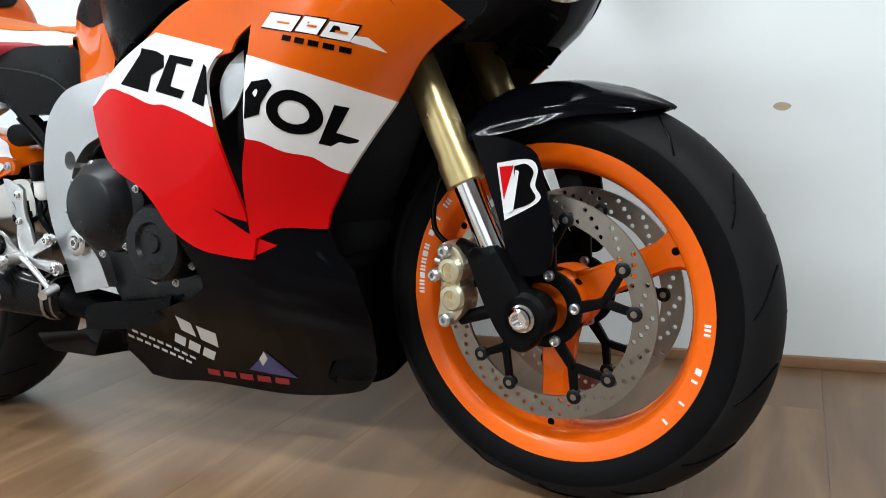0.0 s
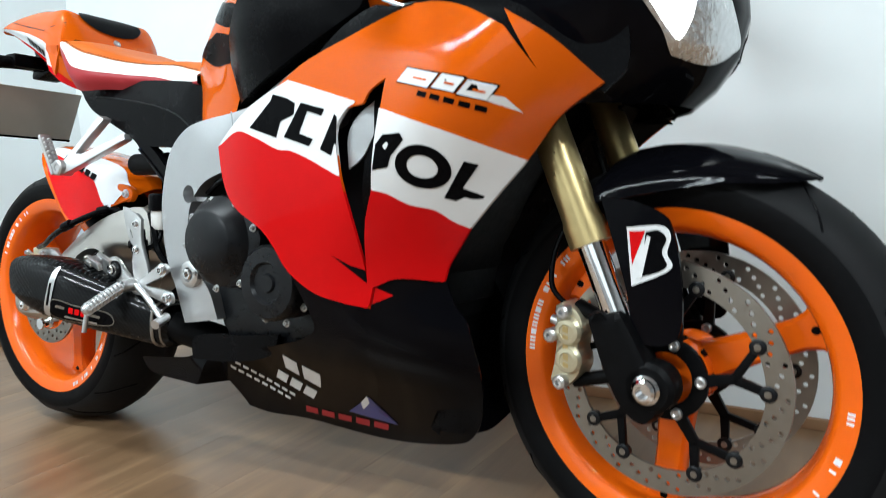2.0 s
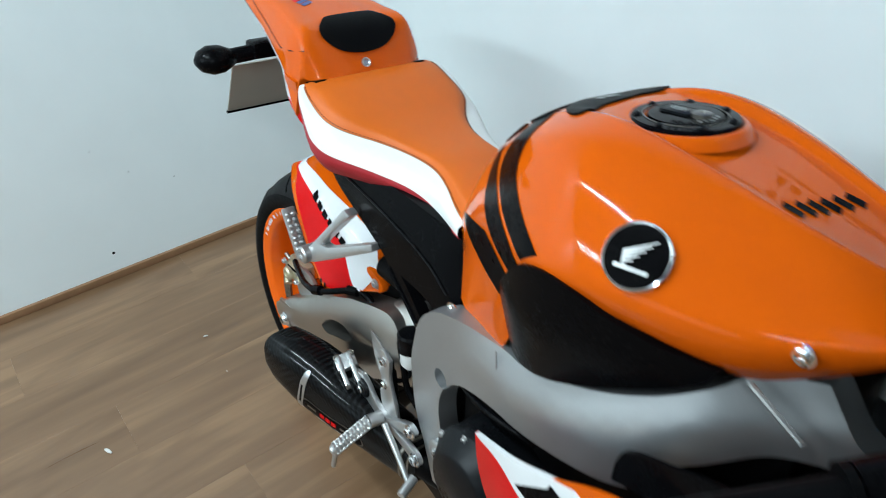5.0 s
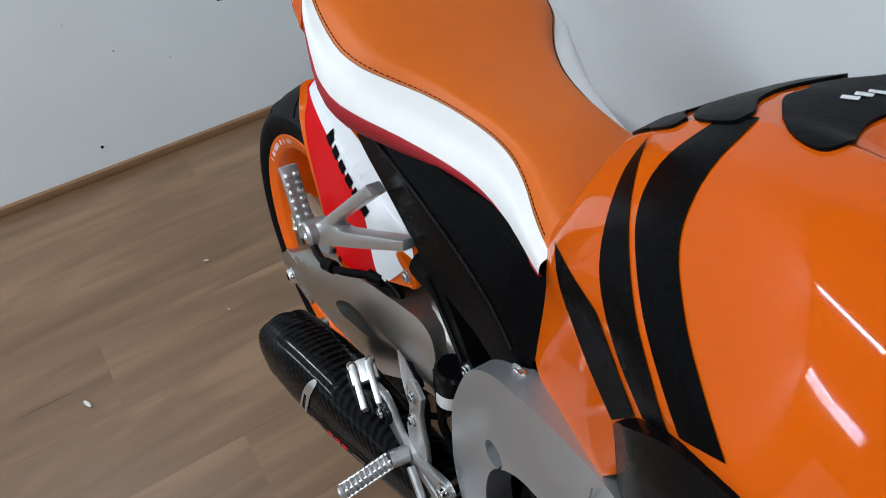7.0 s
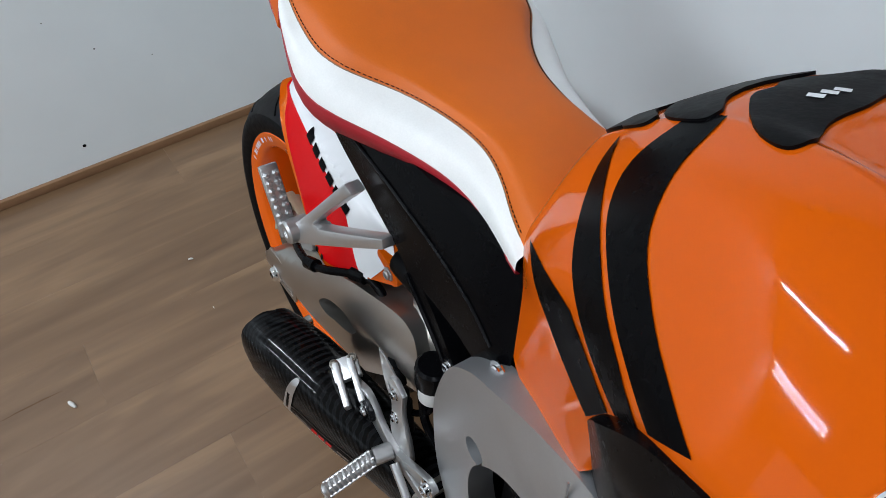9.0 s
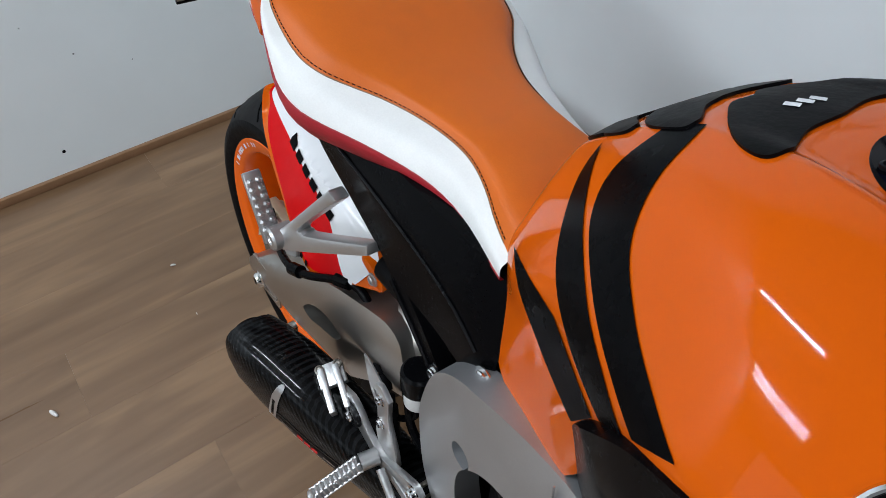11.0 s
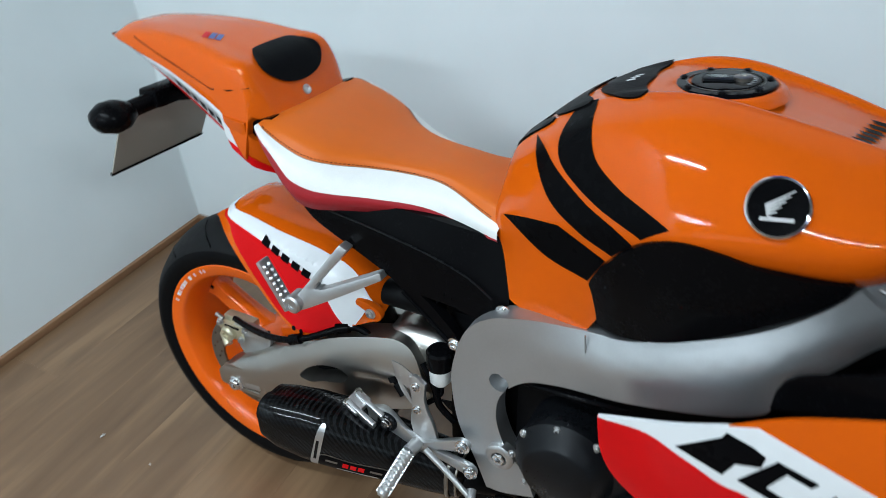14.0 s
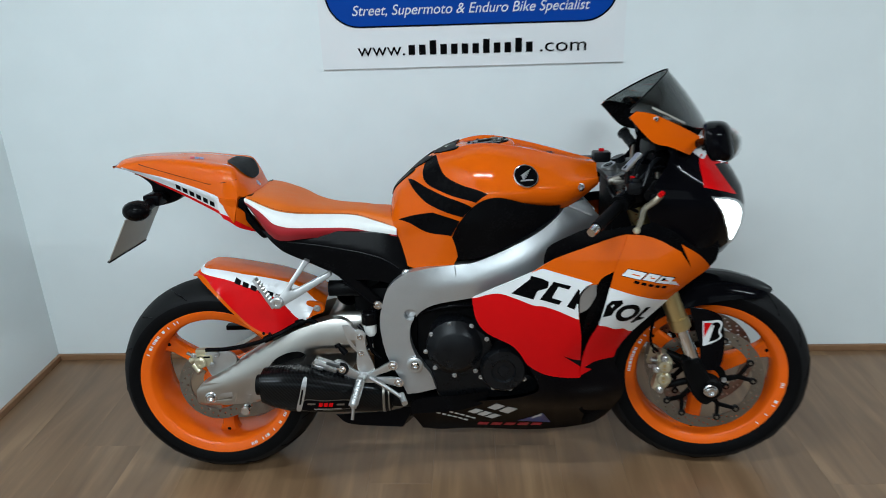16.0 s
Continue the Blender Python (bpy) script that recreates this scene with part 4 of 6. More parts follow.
SEAT = [
    ([(.1, 0), (.6, 0)], S_TOP),
    ([(x, .5 * w) for x, w in W_IN], [(x, z - .0005) for x, z in S_TOP]),
    ([(x, .85 * w) for x, w in W_IN], [(x, .70 * z + .30 * ease(x, W_TOP)) for x, z in S_TOP]),
    (W_IN, W_TOP),
    ([(x, .45 * w + .55 * ease(x, W_OUT) + .004) for x, w in W_IN], [(x, .55 * z + .45 * ease(x, W_LOW) + .002) for x, z in W_TOP]),
    (W_OUT, W_LOW),
    ([(x, w * .99) for x, w in W_OUT], [(x, .5 * z + .5 * ease(x, W_LOW)) for x, z in S_BOT]),
    ([(x, w * .90) for x, w in W_OUT], S_BOT),
]
seat_rows = hull(SX, SEAT, 5)
n_col = len(seat_rows[0]) - 1
seat = part("seat", loft(strip(seat_rows, 20, n_col - 20)), "vinyl", bike, "orange stitched vinyl rider's seat with white and red edges", 60)
part("seat_base", loft(seat_rows[:1] + [[(.17, y * .6, .80) for x, y, z in seat_rows[0]]]), "pad", seat)
for a, b in ((10, 20), (n_col - 20, n_col - 10)):
    part("white_panel", loft(strip(seat_rows, a, b)), "vinyl_white", seat, "white vinyl shoulder panel", 60)
for a, b in ((0, 10), (n_col - 10, n_col)):
    part("red_panel", loft(strip(seat_rows, a, b)), "vinyl_red", seat, "dark red vinyl lower edge", 60)
# stitching along the colour joints
for col in (20, n_col - 20, 10):
    line = [Vector(r[col]) + Vector((0, 0, .0002)) for r in seat_rows[2:-2]]
    part("seam", tube(line, .0007, 6, 2), "vinyl_red" if col == 10 else "skirting", seat)

# rows of single stitches just inside the orange vinyl
for col, inner in ((20, 22), (n_col - 20, n_col - 22)):
    line = [Vector(r[col]).lerp(Vector(r[inner]), .35) + Vector((0, 0, .0005)) for r in seat_rows[2:-2]]
    dashes = []
    for a, b in zip(line, line[1:]):
        k = max(1, round((b - a).length / .0062))
        dashes += [rod(a.lerp(b, (i + .15) / k), a.lerp(b, (i + .75) / k), .0006, 5) for i in range(k)]
    part("stitching", join(*dashes), "ink", seat)

# ---- tail ----
AX = [-.222, -.218, -.208] + [-.195 + .0122 * i for i in range(26)] + [.120, .124, .130, .136, .141, .147, .153, .159, .166, .172]
A_TOP = [(-.222, .950), (-.206, .961), (-.176, .967), (-.104, .970), (-.012, .966), (.077, .953), (.110, .946), (.130, .934), (.145, .914), (.158, .890), (.172, .868)]
A_W = [(-.215, .058), (-.19, .075), (-.12, .088), (-.04, .100), (.05, .118), (.125, .130), (.15, .110), (.172, .085)]
A_BOT = [(-.222, .943), (-.173, .936), (-.033, .874), (.061, .828), (.112, .799), (.124, .790), (.136, .848), (.15, .856), (.172, .860)]
A_MID = [(-.222, .947), (-.167, .945), (-.041, .915), (.073, .879), (.100, .850), (.124, .812), (.136, .870), (.15, .868), (.172, .864)]
TAIL = [
    ([(-.3, 0), (.3, 0)], A_TOP),
    ([(x, .45 * w) for x, w in A_W], [(x, z - .001) for x, z in A_TOP]),
    ([(x, .84 * w) for x, w in A_W], [(x, z - .009) for x, z in A_TOP]),
    (A_W, A_MID),
    ([(x, w * .93) for x, w in A_W], [(x, .5 * z + .5 * ease(x, A_BOT)) for x, z in A_MID]),
    ([(x, w * .86) for x, w in A_W], A_BOT),
]
tail = part("tail_cowl", loft(hull(AX, TAIL, 8), caps=True), "orange", bike, "orange tail cowl with white and red lower edges")
A_TREE = tree_of(tail)
LEG = spline([(.078, .868, 1), (.131, .862, 1), (.133, .840), (.157, .812), (.183, .765), (.176, .757, 1), (.14, .778), (.112, .799), (.092, .811, 1)])
def tail_side(x, z):
    return ease(x, A_W) * (1 - .9 * max(0, .86 - z)) + .0014


for s in (-1, 1):
    leg = part("tail_side_panel", panel(LEG, tail_side, .02, side=s), "orange", bike)
    part("red_edge", side_sticker(spline([(-.148, .929, 1), (-.039, .886), (.063, .838), (.085, .826), (.090, .813), (.061, .830), (-.033, .876), (-.140, .922, 1)]), A_TREE, .0016, s, step=.005), "red", tail)
    part("red_edge", panel(spline([(.085, .826, 1), (.121, .809), (.150, .783), (.176, .757, 1), (.14, .778), (.112, .799), (.092, .811, 1)]), tail_side, .0006, side=s, lift=.0010), "red", leg)
    part("white_edge", side_sticker(spline([(-.190, .948, 1), (-.167, .943), (-.041, .914), (.073, .877), (.088, .858), (.090, .822, 1), (.063, .838), (-.039, .886), (-.148, .930), (-.180, .941, 1)]), A_TREE, .0013, s, step=.005), "white", tail)
    part("white_edge", panel([(.078, .870), (.090, .855), (.123, .814), (.121, .809), (.085, .826)], tail_side, .0006, side=s, lift=.0012), "white", leg)
    part("lid_joint", side_sticker([(-.140, .9545), (-.128, .9505), (-.03, .925), (.061, .9025), (.100, .906), (.135, .912), (.135, .9138), (.100, .908), (.061, .9045), (-.03, .927), (-.126, .952), (-.139, .956)], A_TREE, .0005, s, step=.005), "ink", tail)
part("pillion_pad", sticker(spline(both_sides([(.090, 0), (.092, -.040), (.098, -.052), (.122, -.074), (.136, -.072), (.149, -.045), (.153, 0)])), A_TREE, (0, 0, 2), (0, 0, -1), (1, 0, 0), (0, 1, 0), .0035, (), .006), "pad", tail, "black rubber pillion pad")
bolt_hit, bolt_n, *_ = A_TREE.ray_cast(Vector((.5, -.006, .884)), Vector((-1, 0, 0)))
part("cowl_bolt", lathe([(.0085, .002), (.0085, -.002), (.006, -.003), (.004, -.001), (0, -.001)], 18, Matrix.Translation(bolt_hit) @ bolt_n.to_track_quat("-Y", "Z").to_matrix().to_4x4()), "cast", tail)
part("seat_gap", box(.125, .168, -.115, .115, .835, .863, .006), "plastic", bike)
TRIM = spline([(.128, .858, 1), (.150, .866), (.172, .872, 1), (.172, .862), (.155, .85), (.152, .83), (.187, .77), (.205, .752, 1), (.185, .752), (.146, .806)])
for s in (-1, 1):
    part("seat_trim", panel(TRIM, lambda x, z: .112 - .10 * max(0, .85 - z), .02, side=s), "plastic", bike)
for i in range(6):
    part("sponsor_block", side_sticker(slanted(-.036 + .0185 * i, .8905 - .0088 * i, .013, -.006, .002, .014), A_TREE, .0022, step=.006), "ink", tail)

for dx, mat in ((0, "red"), (.012, "blue"), (.024, "blue")):
    part("team_mark", sticker(slanted(-.002 + dx, -.058 + .2 * dx, .010, .002, -.010, .022), A_TREE, (0, 0, 2), (0, 0, -1), (1, 0, 0), (0, 1, 0), .0012, (), .006), mat, tail)

# ---- subframe ----
SUB = spline([(.19, .772, 1), (.23, .728), (.258, .708), (.33, .675), (.39, .644), (.418, .613), (.484, .555), (.500, .542), (.514, .548), (.505, .570), (.46, .615), (.438, .632, 1), (.50, .628), (.546, .618), (.575, .628), (.585, .655, 1), (.57, .75, 1), (.407, .765), (.27, .765)])
RIDGE = [(.19, .745), (.26, .742), (.331, .733), (.397, .722), (.461, .709), (.52, .690), (.56, .664), (.585, .640)]


def sub_depth(x, z):
    return .121 + .022 * (x - .2) - .35 * max(0, z - ease(x, RIDGE))


sub = part("subframe_cover", panel(SUB, sub_depth, .02, step=.012), "plastic", bike, "satin black subframe and side cover")
part("subframe_cover", panel(SUB, sub_depth, .02, step=.012, side=1), "plastic", bike)
# thin glossier tube added on the crease in place of its bright highlight line
part("crease_highlight", tube([(x, -sub_depth(x, z) - .0006, z) for x, z in RIDGE[1:-1]], .0016, 8, 3), "cover", sub)
part("strut_rib", tube([(.405, -sub_depth(.405, .628) - .001, .628), (.45, -sub_depth(.45, .592) - .001, .592), (.490, -sub_depth(.49, .556) - .001, .556)], .0030, 8), "plastic", sub)
part("frame_bolt", screw(.580, -.132, .650, .0085), "chrome", sub)
part("frame_bolt", screw(.497, -.128, .558, .0085), "chrome", sub)
part("under_tray", box(.32, .58, -.09, .09, .705, .77, .015), "plastic", bike)

# ---- rear mudguard (hugger) ----
HX = [-.030, -.025, -.018] + [-.010 + .0140 * i for i in range(26)]
H_TOP = [(-.030, .640), (-.015, .652), (.005, .658), (.065, .650), (.168, .628), (.23, .612), (.312, .578), (.345, .55)]
H_BOT = [(-.030, .636), (-.015, .638), (.0, .626), (.031, .594), (.085, .535), (.131, .495), (.171, .472), (.200, .472), (.266, .503), (.345, .535)]
H_W = [(-.030, .072), (.02, .086), (.10, .094), (.18, .098), (.345, .092)]
H_LOW = [(-.030, .074), (.02, .104), (.10, .119), (.17, .131), (.21, .134), (.28, .118), (.345, .098)]
HUG = [
    ([(-.1, 0), (.4, 0)], H_TOP),
    ([(x, .5 * w) for x, w in H_W], [(x, z - .003) for x, z in H_TOP]),
    ([(x, .86 * w) for x, w in H_W], [(x, max(z - .014, ease(x, H_BOT) + .002)) for x, z in H_TOP]),
    (H_W, [(x, max(z - .030, ease(x, H_BOT) + .001)) for x, z in H_TOP]),
    (H_LOW, H_BOT),
]
hugger = part("rear_mudguard", thicken(loft(hull(HX, HUG, 8)), .003), "orange", bike, "orange, white and red rear mudguard")
H_TREE = tree_of(hugger)
part("white_band", side_sticker(spline([(-.026, .652, 1), (.04, .646), (.105, .634), (.209, .612), (.274, .588), (.318, .556, 1), (.305, .530), (.290, .505, 1), (.262, .522), (.234, .552), (.216, .569), (.178, .589), (.13, .605), (.075, .624), (.0, .640)]), H_TREE, .0026, step=.004), "white", hugger)
part("red_field", side_sticker(spline([(-.020, .642, 1), (.075, .624), (.13, .605), (.178, .589), (.216, .569), (.234, .552), (.262, .522), (.288, .506, 1), (.24, .494), (.205, .481), (.176, .480), (.136, .500), (.091, .540), (.039, .597), (.006, .630)]), H_TREE, .0022, step=.004), "red", hugger)
for hx, hz in ((.172, .479), (.190, .4785)):
    part("mudguard_hole", side_sticker(ring(hx, hz, .0045, 14), H_TREE, .0030, step=.004), "ink", hugger)
part("mudguard_lug", join(slab(spline([(.292, .560), (.328, .555), (.342, .540), (.330, .524), (.300, .528)]), -.100, -.086, (), .003)), "orange", hugger)
part("lug_bolt", screw(.321, -.100, .540, .007), "cast", hugger)
for i in range(6):
    part("sponsor_block", side_sticker(slanted(.092 + .0225 * i, .6165 - .0085 * i, .0165, -.0062, .004, .0118), H_TREE, .0040, step=.004), "ink", hugger)

# ---- swingarm ----
SWING = spline([(-.036, .300), (-.024, .322), (.046, .360), (.106, .400), (.172, .440), (.253, .480), (.300, .497), (.340, .508), (.380, .513), (.412, .50), (.432, .46), (.432, .40, 1), (.40, .345), (.30, .310), (.20, .285), (.150, .270), (.104, .259), (-.022, .256)])
ARM_MID = [(-.02, .300), (.06, .318), (.12, .335), (.18, .362), (.25, .388), (.33, .410), (.42, .430), (.50, .42)]
ARM_HALF = [(-.02, .046), (.06, .058), (.12, .072), (.18, .085), (.25, .098), (.33, .105), (.42, .090), (.50, .08)]


def arm_depth(x, z):
    k = min(1, abs(z - ease(x, ARM_MID)) / ease(x, ARM_HALF))
    scoop = max(0, min(1, (x - .28) / .05)) * max(0, min(1, (.435 - z) / .03))
    return ease(x, [(-.03, .124), (.10, .122), (.25, .120), (.42, .106)]) + .020 * (1 - k ** 2.6) - .028 * scoop


SLOT = spline([(.178, .378), (.200, .404), (.232, .421), (.268, .426), (.286, .413), (.272, .396), (.232, .384), (.200, .372)])
for s in (-1, 1):
    arm = part("swingarm_leg", panel(SWING, arm_depth, .045, [SLOT], .010, s), "alloy", bike, "brushed aluminium swingarm", 60)
    if s < 0:
        swing = arm
part("swing_bridge", box(.34, .47, -.100, .100, .42, .522, .04, 4), "alloy", bike)
# dark slab set behind the slot as the shade inside the recess
part("arm_hollow", slab(grow(SLOT, .006), -.102, -.094), "dark", swing)
part("axle_recess", slab(spline([(-.014, .272, 1), (-.018, .322), (.0, .328), (.068, .332, 1), (.074, .30), (.066, .277, 1)]), -.1388, -.134, (), .001), "steel", swing)
part("axle_plate", slab(spline([(-.018, .268, 1), (-.022, .326), (.0, .333), (.072, .337, 1), (.079, .30), (.070, .272, 1)]), -.1410, -.135, [spline([(-.010, .276, 1), (-.014, .319), (.0, .324), (.064, .327, 1), (.069, .30), (.062, .281, 1)])], .001), "alloy", swing)
part("chain_adjuster", box(.028, .066, -.1425, -.137, .290, .304, .002), "cast", swing)
part("axle_nut", lathe([(.017, -.136), (.017, -.144), (.0135, -.146), (.013, -.150), (.010, -.153), (.006, -.153), (.006, -.146), (0, -.146)], 20, pose(.004, 0, .289)), "chrome", swing)
part("stand_bobbin", join(lathe([(.010, -.13), (.010, -.142), (.013, -.147), (.009, -.152), (.009, -.160), (.013, -.164), (.012, -.168), (0, -.168)], 20, pose(.106, 0, .256)), ), "chrome", swing)
part("chain_guard", box(-.02, .10, .10, .13, .395, .41, .004), "plastic", bike)
rc = part("rear_caliper", join(box(-.050, .006, -.106, -.062, .366, .402, .007), box(-.046, .030, -.096, -.074, .392, .416, .005), rod((-.052, -.085, .384), (-.066, -.086, .378), .010), rod((-.050, -.10, .372), (-.030, -.112, .354), .009)), "caliper", bike, "champagne coloured rear brake caliper")
part("piston_cover", lathe([(.016, -.10), (.016, -.114), (.012, -.118), (.007, -.118), (.006, -.115), (0, -.115)], 20, pose(-.026, 0, .383)), "caliper", rc)
for cx, cz in ((-.046, .404), (.020, .404), (.004, .374)):
    part("caliper_bolt", screw(cx, -.106, cz, .0055, .008), "cast", rc)
part("pad_pin", rod((-.055, -.09, .396), (-.072, -.092, .405), .0045), "steel", rc)
part("pad_slot", box(-.036, .000, -.1075, -.104, .3955, .3995, .0008), "ink", rc)
part("caliper_bracket", slab(spline([(-.02, .40), (.04, .415), (.075, .39), (.04, .33), (.0, .33)]), -.100, -.092, (), .001), "cast", bike)
part("brake_hose", tube([(-.01, -.10, .418), (.05, -.120, .428), (.12, -.142, .448), (.175, -.150, .466), (.22, -.143, .484), (.265, -.122, .503), (.295, -.110, .508), (.325, -.108, .496), (.348, -.113, .472), (.368, -.120, .448), (.385, -.126, .430)], .0062, 10), "plastic", bike)
for ca, cb in (((.178, -.151, .468), (.200, -.148, .477)), ((.262, -.123, .503), (.284, -.114, .508)), ((.352, -.114, .467), (.362, -.118, .455))):
    part("hose_clip", rod(ca, cb, .0098), "plastic", bike)
part("hose_joint", join(rod((.385, -.126, .430), (.400, -.130, .414), .0085), rod((.375, -.124, .442), (.380, -.126, .434), .010)), "dark", bike)

# ---- silencer ----
def oval(c, ry, rz, tilt=0.0, n=28):
    out = []
    for i in range(n):
        a = 2 * math.pi * i / n
        k = (abs(math.cos(a)) ** 3.2 + abs(math.sin(a)) ** 3.2) ** (-1 / 3.2)
        y, z = ry * k * math.cos(a), rz * k * math.sin(a)
        out.append((c[0] + tilt * z, c[1] + y, c[2] + z))
    return out


muf_rows = [oval((.185, -.229, .371), .030, .034), oval((.189, -.230, .371), .041, .043), oval((.215, -.224, .3635), .047, .0515), oval((.262, -.210, .352), .050, .060), oval((.31, -.196, .342), .050, .060),
            oval((.36, -.181, .328), .049, .056), oval((.42, -.162, .312), .046, .050), oval((.48, -.145, .297), .042, .045), oval((.52, -.134, .287), .038, .040), oval((.527, -.132, .285), .029, .031)]
muffler = part("silencer", loft(muf_rows, True, True), "carbon", bike, "carbon fibre silencer with a metal strap", 30)
HANG = pose(.334, -.176, .4075, 14, 12, -14)
hb = join(box(-.017, .017, -.020, .018, -.006, .005, .002), box(-.010, .056, -.017, -.008, -.003, .011, .002), box(-.010, .056, .004, .013, -.003, .011, .002))
hb.transform(HANG)
hanger = part("hanger_block", hb, "cast", muffler, "bright aluminium silencer hanger with two bolts")
for dy in (-.014, .012):
    part("hanger_bolt", lathe([(.0065, .006), (.0065, -.003), (.0045, -.004), (.003, -.002), (0, -.002)], 14, HANG @ Matrix.Translation((-.010, dy, .006)) @ Matrix.Rotation(radians(-90), 4, "X")), "steel", hanger)
part("outlet", lathe([(.028, 0), (.028, -.01), (.024, -.01), (.024, .04), (0, .04)], 24, pose(.182, -.229, .371) @ Matrix.Rotation(radians(-90), 4, "Z")), "dark", muffler)
M_TREE = tree_of(muffler)
part("strap_plate", side_sticker(spline([(.300, .392), (.309, .388), (.303, .350), (.288, .302), (.277, .305), (.289, .350)]), M_TREE, .0022, -1, [slanted(.2855, .322, .005, -.001, .010, .044)], .004), "cast", muffler, "slotted aluminium strap plate")
PLATE = spline([(.292, .300), (.300, .334), (.35, .324), (.418, .312), (.424, .288), (.36, .288)])
part("maker_plate_edge", side_sticker(PLATE, M_TREE, .0008), "steel", muffler)
part("maker_plate", side_sticker(grow(PLATE, -.0022), M_TREE, .0014), "ink", muffler, "dark maker's plate with red and grey bars")
for i in range(3):
    part("red_bar", side_sticker(slanted(.334 + .013 * i, .3085 - .0026 * i, .010, -.002, .003, .011), M_TREE, .0020, step=.004), "red", muffler)
for dx in (-.030, .044):
    part("grey_bar", side_sticker(slanted(.336 + dx, .3125 - .2 * dx, .020, -.004, .002, .005), M_TREE, .0020, step=.004), "steel", muffler)
part("grey_bar", side_sticker(slanted(.322, .2995, .070, -.011, .001, .0035), M_TREE, .0020, step=.004), "cast", muffler)
for k, g in ((.505, 0.0), (.517, -.004)):
    part("end_band", loft([oval((k + d, -.1385 + .29 * (k - .505), .2908 - .25 * (k - .505)), .0405 + g + e, .0428 + g + e) for d, e in ((-.004, 0), (-.003, .0016), (.003, .0016), (.004, 0))], True), "steel", muffler, "", 30)
part("link_pipe", tube([(.515, -.135, .288), (.56, -.11, .270), (.64, -.05, .235), (.78, 0, .20)], .030, 16), "dark", bike)

# ---- footrests ----
hang = part("footrest_plate", slab(spline([(.352, .405, 1), (.370, .411), (.388, .416), (.407, .405), (.425, .387), (.457, .371), (.485, .384), (.515, .401), (.535, .409), (.548, .398), (.525, .381), (.487, .366), (.520, .362), (.549, .358), (.560, .345), (.550, .334), (.499, .346), (.455, .346), (.423, .356), (.385, .368), (.356, .378, 1)]), -.177, -.167, [ring(.536, .3975, .005, 12)], .002), "cast", bike, "cast aluminium footrest plate")
part("pivot_ring", lathe([(.019, -.166), (.019, -.180), (.016, -.184), (.012, -.184), (.011, -.180), (0, -.180)], 28, pose(.394, 0, .3905)), "cover", hang)
part("heel_guard_arm", slab(spline([(.434, .497, 1), (.446, .502), (.464, .490, 1), (.463, .448), (.478, .405), (.485, .372, 1), (.440, .368, 1), (.434, .402), (.438, .440)]), -.168, -.160, [], .002), "cast", hang)
for bz in (.481, .432):
    part("guard_bolt", screw(.4485, -.168, bz, .006), "chrome", hang)
part("heel_guard", slab(spline([(.400, .514, 1), (.418, .511), (.440, .499, 1), (.444, .470), (.444, .430, 1), (.428, .440), (.412, .466)]), -.1625, -.160, [[(.420, .470), (.434, .468), (.434, .446)]], .0006), "cast", hang)
for bx, bz, br in ((.536, .3975, .009), (.550, .346, .009), (.394, .3905, .0085)):
    part("plate_bolt", screw(bx, -.177 if bx > .4 else -.181, bz, br, .008), "chrome", hang)
peg_from, peg_to = Vector((.447, -.200, .364)), Vector((.434, -.270, .322))
peg = part("footrest", join(rod((.452, -.176, .366), peg_from, .012), tube([peg_from.lerp(peg_to, i / 22) for i in range(23)], [.0125 if i % 2 else .0102 for i in range(21)] + [.010, .006], 12, 1)), "cast", bike, "ribbed aluminium footrest")
for a in range(6):
    t = radians(60 * a)
    d = Vector((math.cos(t), 0, math.sin(t))) * .0112
    part("tread", rod(peg_from.lerp(peg_to, .04) + d, peg_from.lerp(peg_to, .93) + d, .0018, 6), "cast", peg)
part("feeler", rod((.435, -.262, .322), (.430, -.266, .284), .0045), "cast", peg)
part("brake_pedal", tube([(.47, -.184, .366), (.515, -.190, .340), (.556, -.196, .312)], [.006, .0055, .005], 10), "cast", bike, "aluminium brake pedal")
part("pedal_tip", rod((.556, -.184, .313), (.568, -.218, .304), .0085), "cast", bike)
fork_plate = slab(spline([(.226, .598), (.244, .612), (.306, .6985, 1), (.320, .6905, 1), (.272, .628), (.275, .621), (.290, .624), (.372, .660, 1), (.376, .647, 1), (.300, .606), (.252, .582), (.234, .578), (.225, .586)]), -.190, -.170, [], .003)
for v in fork_plate.verts:
    v.co.y += .35 * max(0, (v.co.x - .238) * .80 + (v.co.z - .592) * .60)
pill = part("pillion_bracket", join(fork_plate, lathe([(.016, -.168), (.016, -.196), (.013, -.199), (.007, -.199), (.006, -.196), (0, -.196)], 20, pose(.236, 0, .592))), "cast", bike, "forked cast aluminium pillion footrest bracket")
fold_at = Matrix.Translation((.224, -.190, .584)) @ Matrix.Rotation(radians(-29.5), 4, "Y")
fb = box(-.005, .004, -.012, .012, -.006, .088, .003)
fb.transform(fold_at)
fold = part("pillion_footrest", fb, "cast", bike, "folded ribbed pillion footrest")
for i in range(7):
    for k in (-1, 1):
        part("tread", lathe([(.0050, 0), (.0022, -.0045), (0, -.0045)], 6, fold_at @ Matrix.Translation((.004, .0056 * k, .012 + .0105 * i)) @ Matrix.Rotation(radians(90), 4, "Z")), "cast", fold)
res = part("brake_reservoir", join(lathe([(0, -.002), (.012, -.002), (.018, .006), (.018, .036), (0, .036)], 24, pose(.472, -.130, .472) @ Matrix.Rotation(radians(90), 4, "X"))), "vinyl_white", bike, "brake fluid reservoir with a black cap")
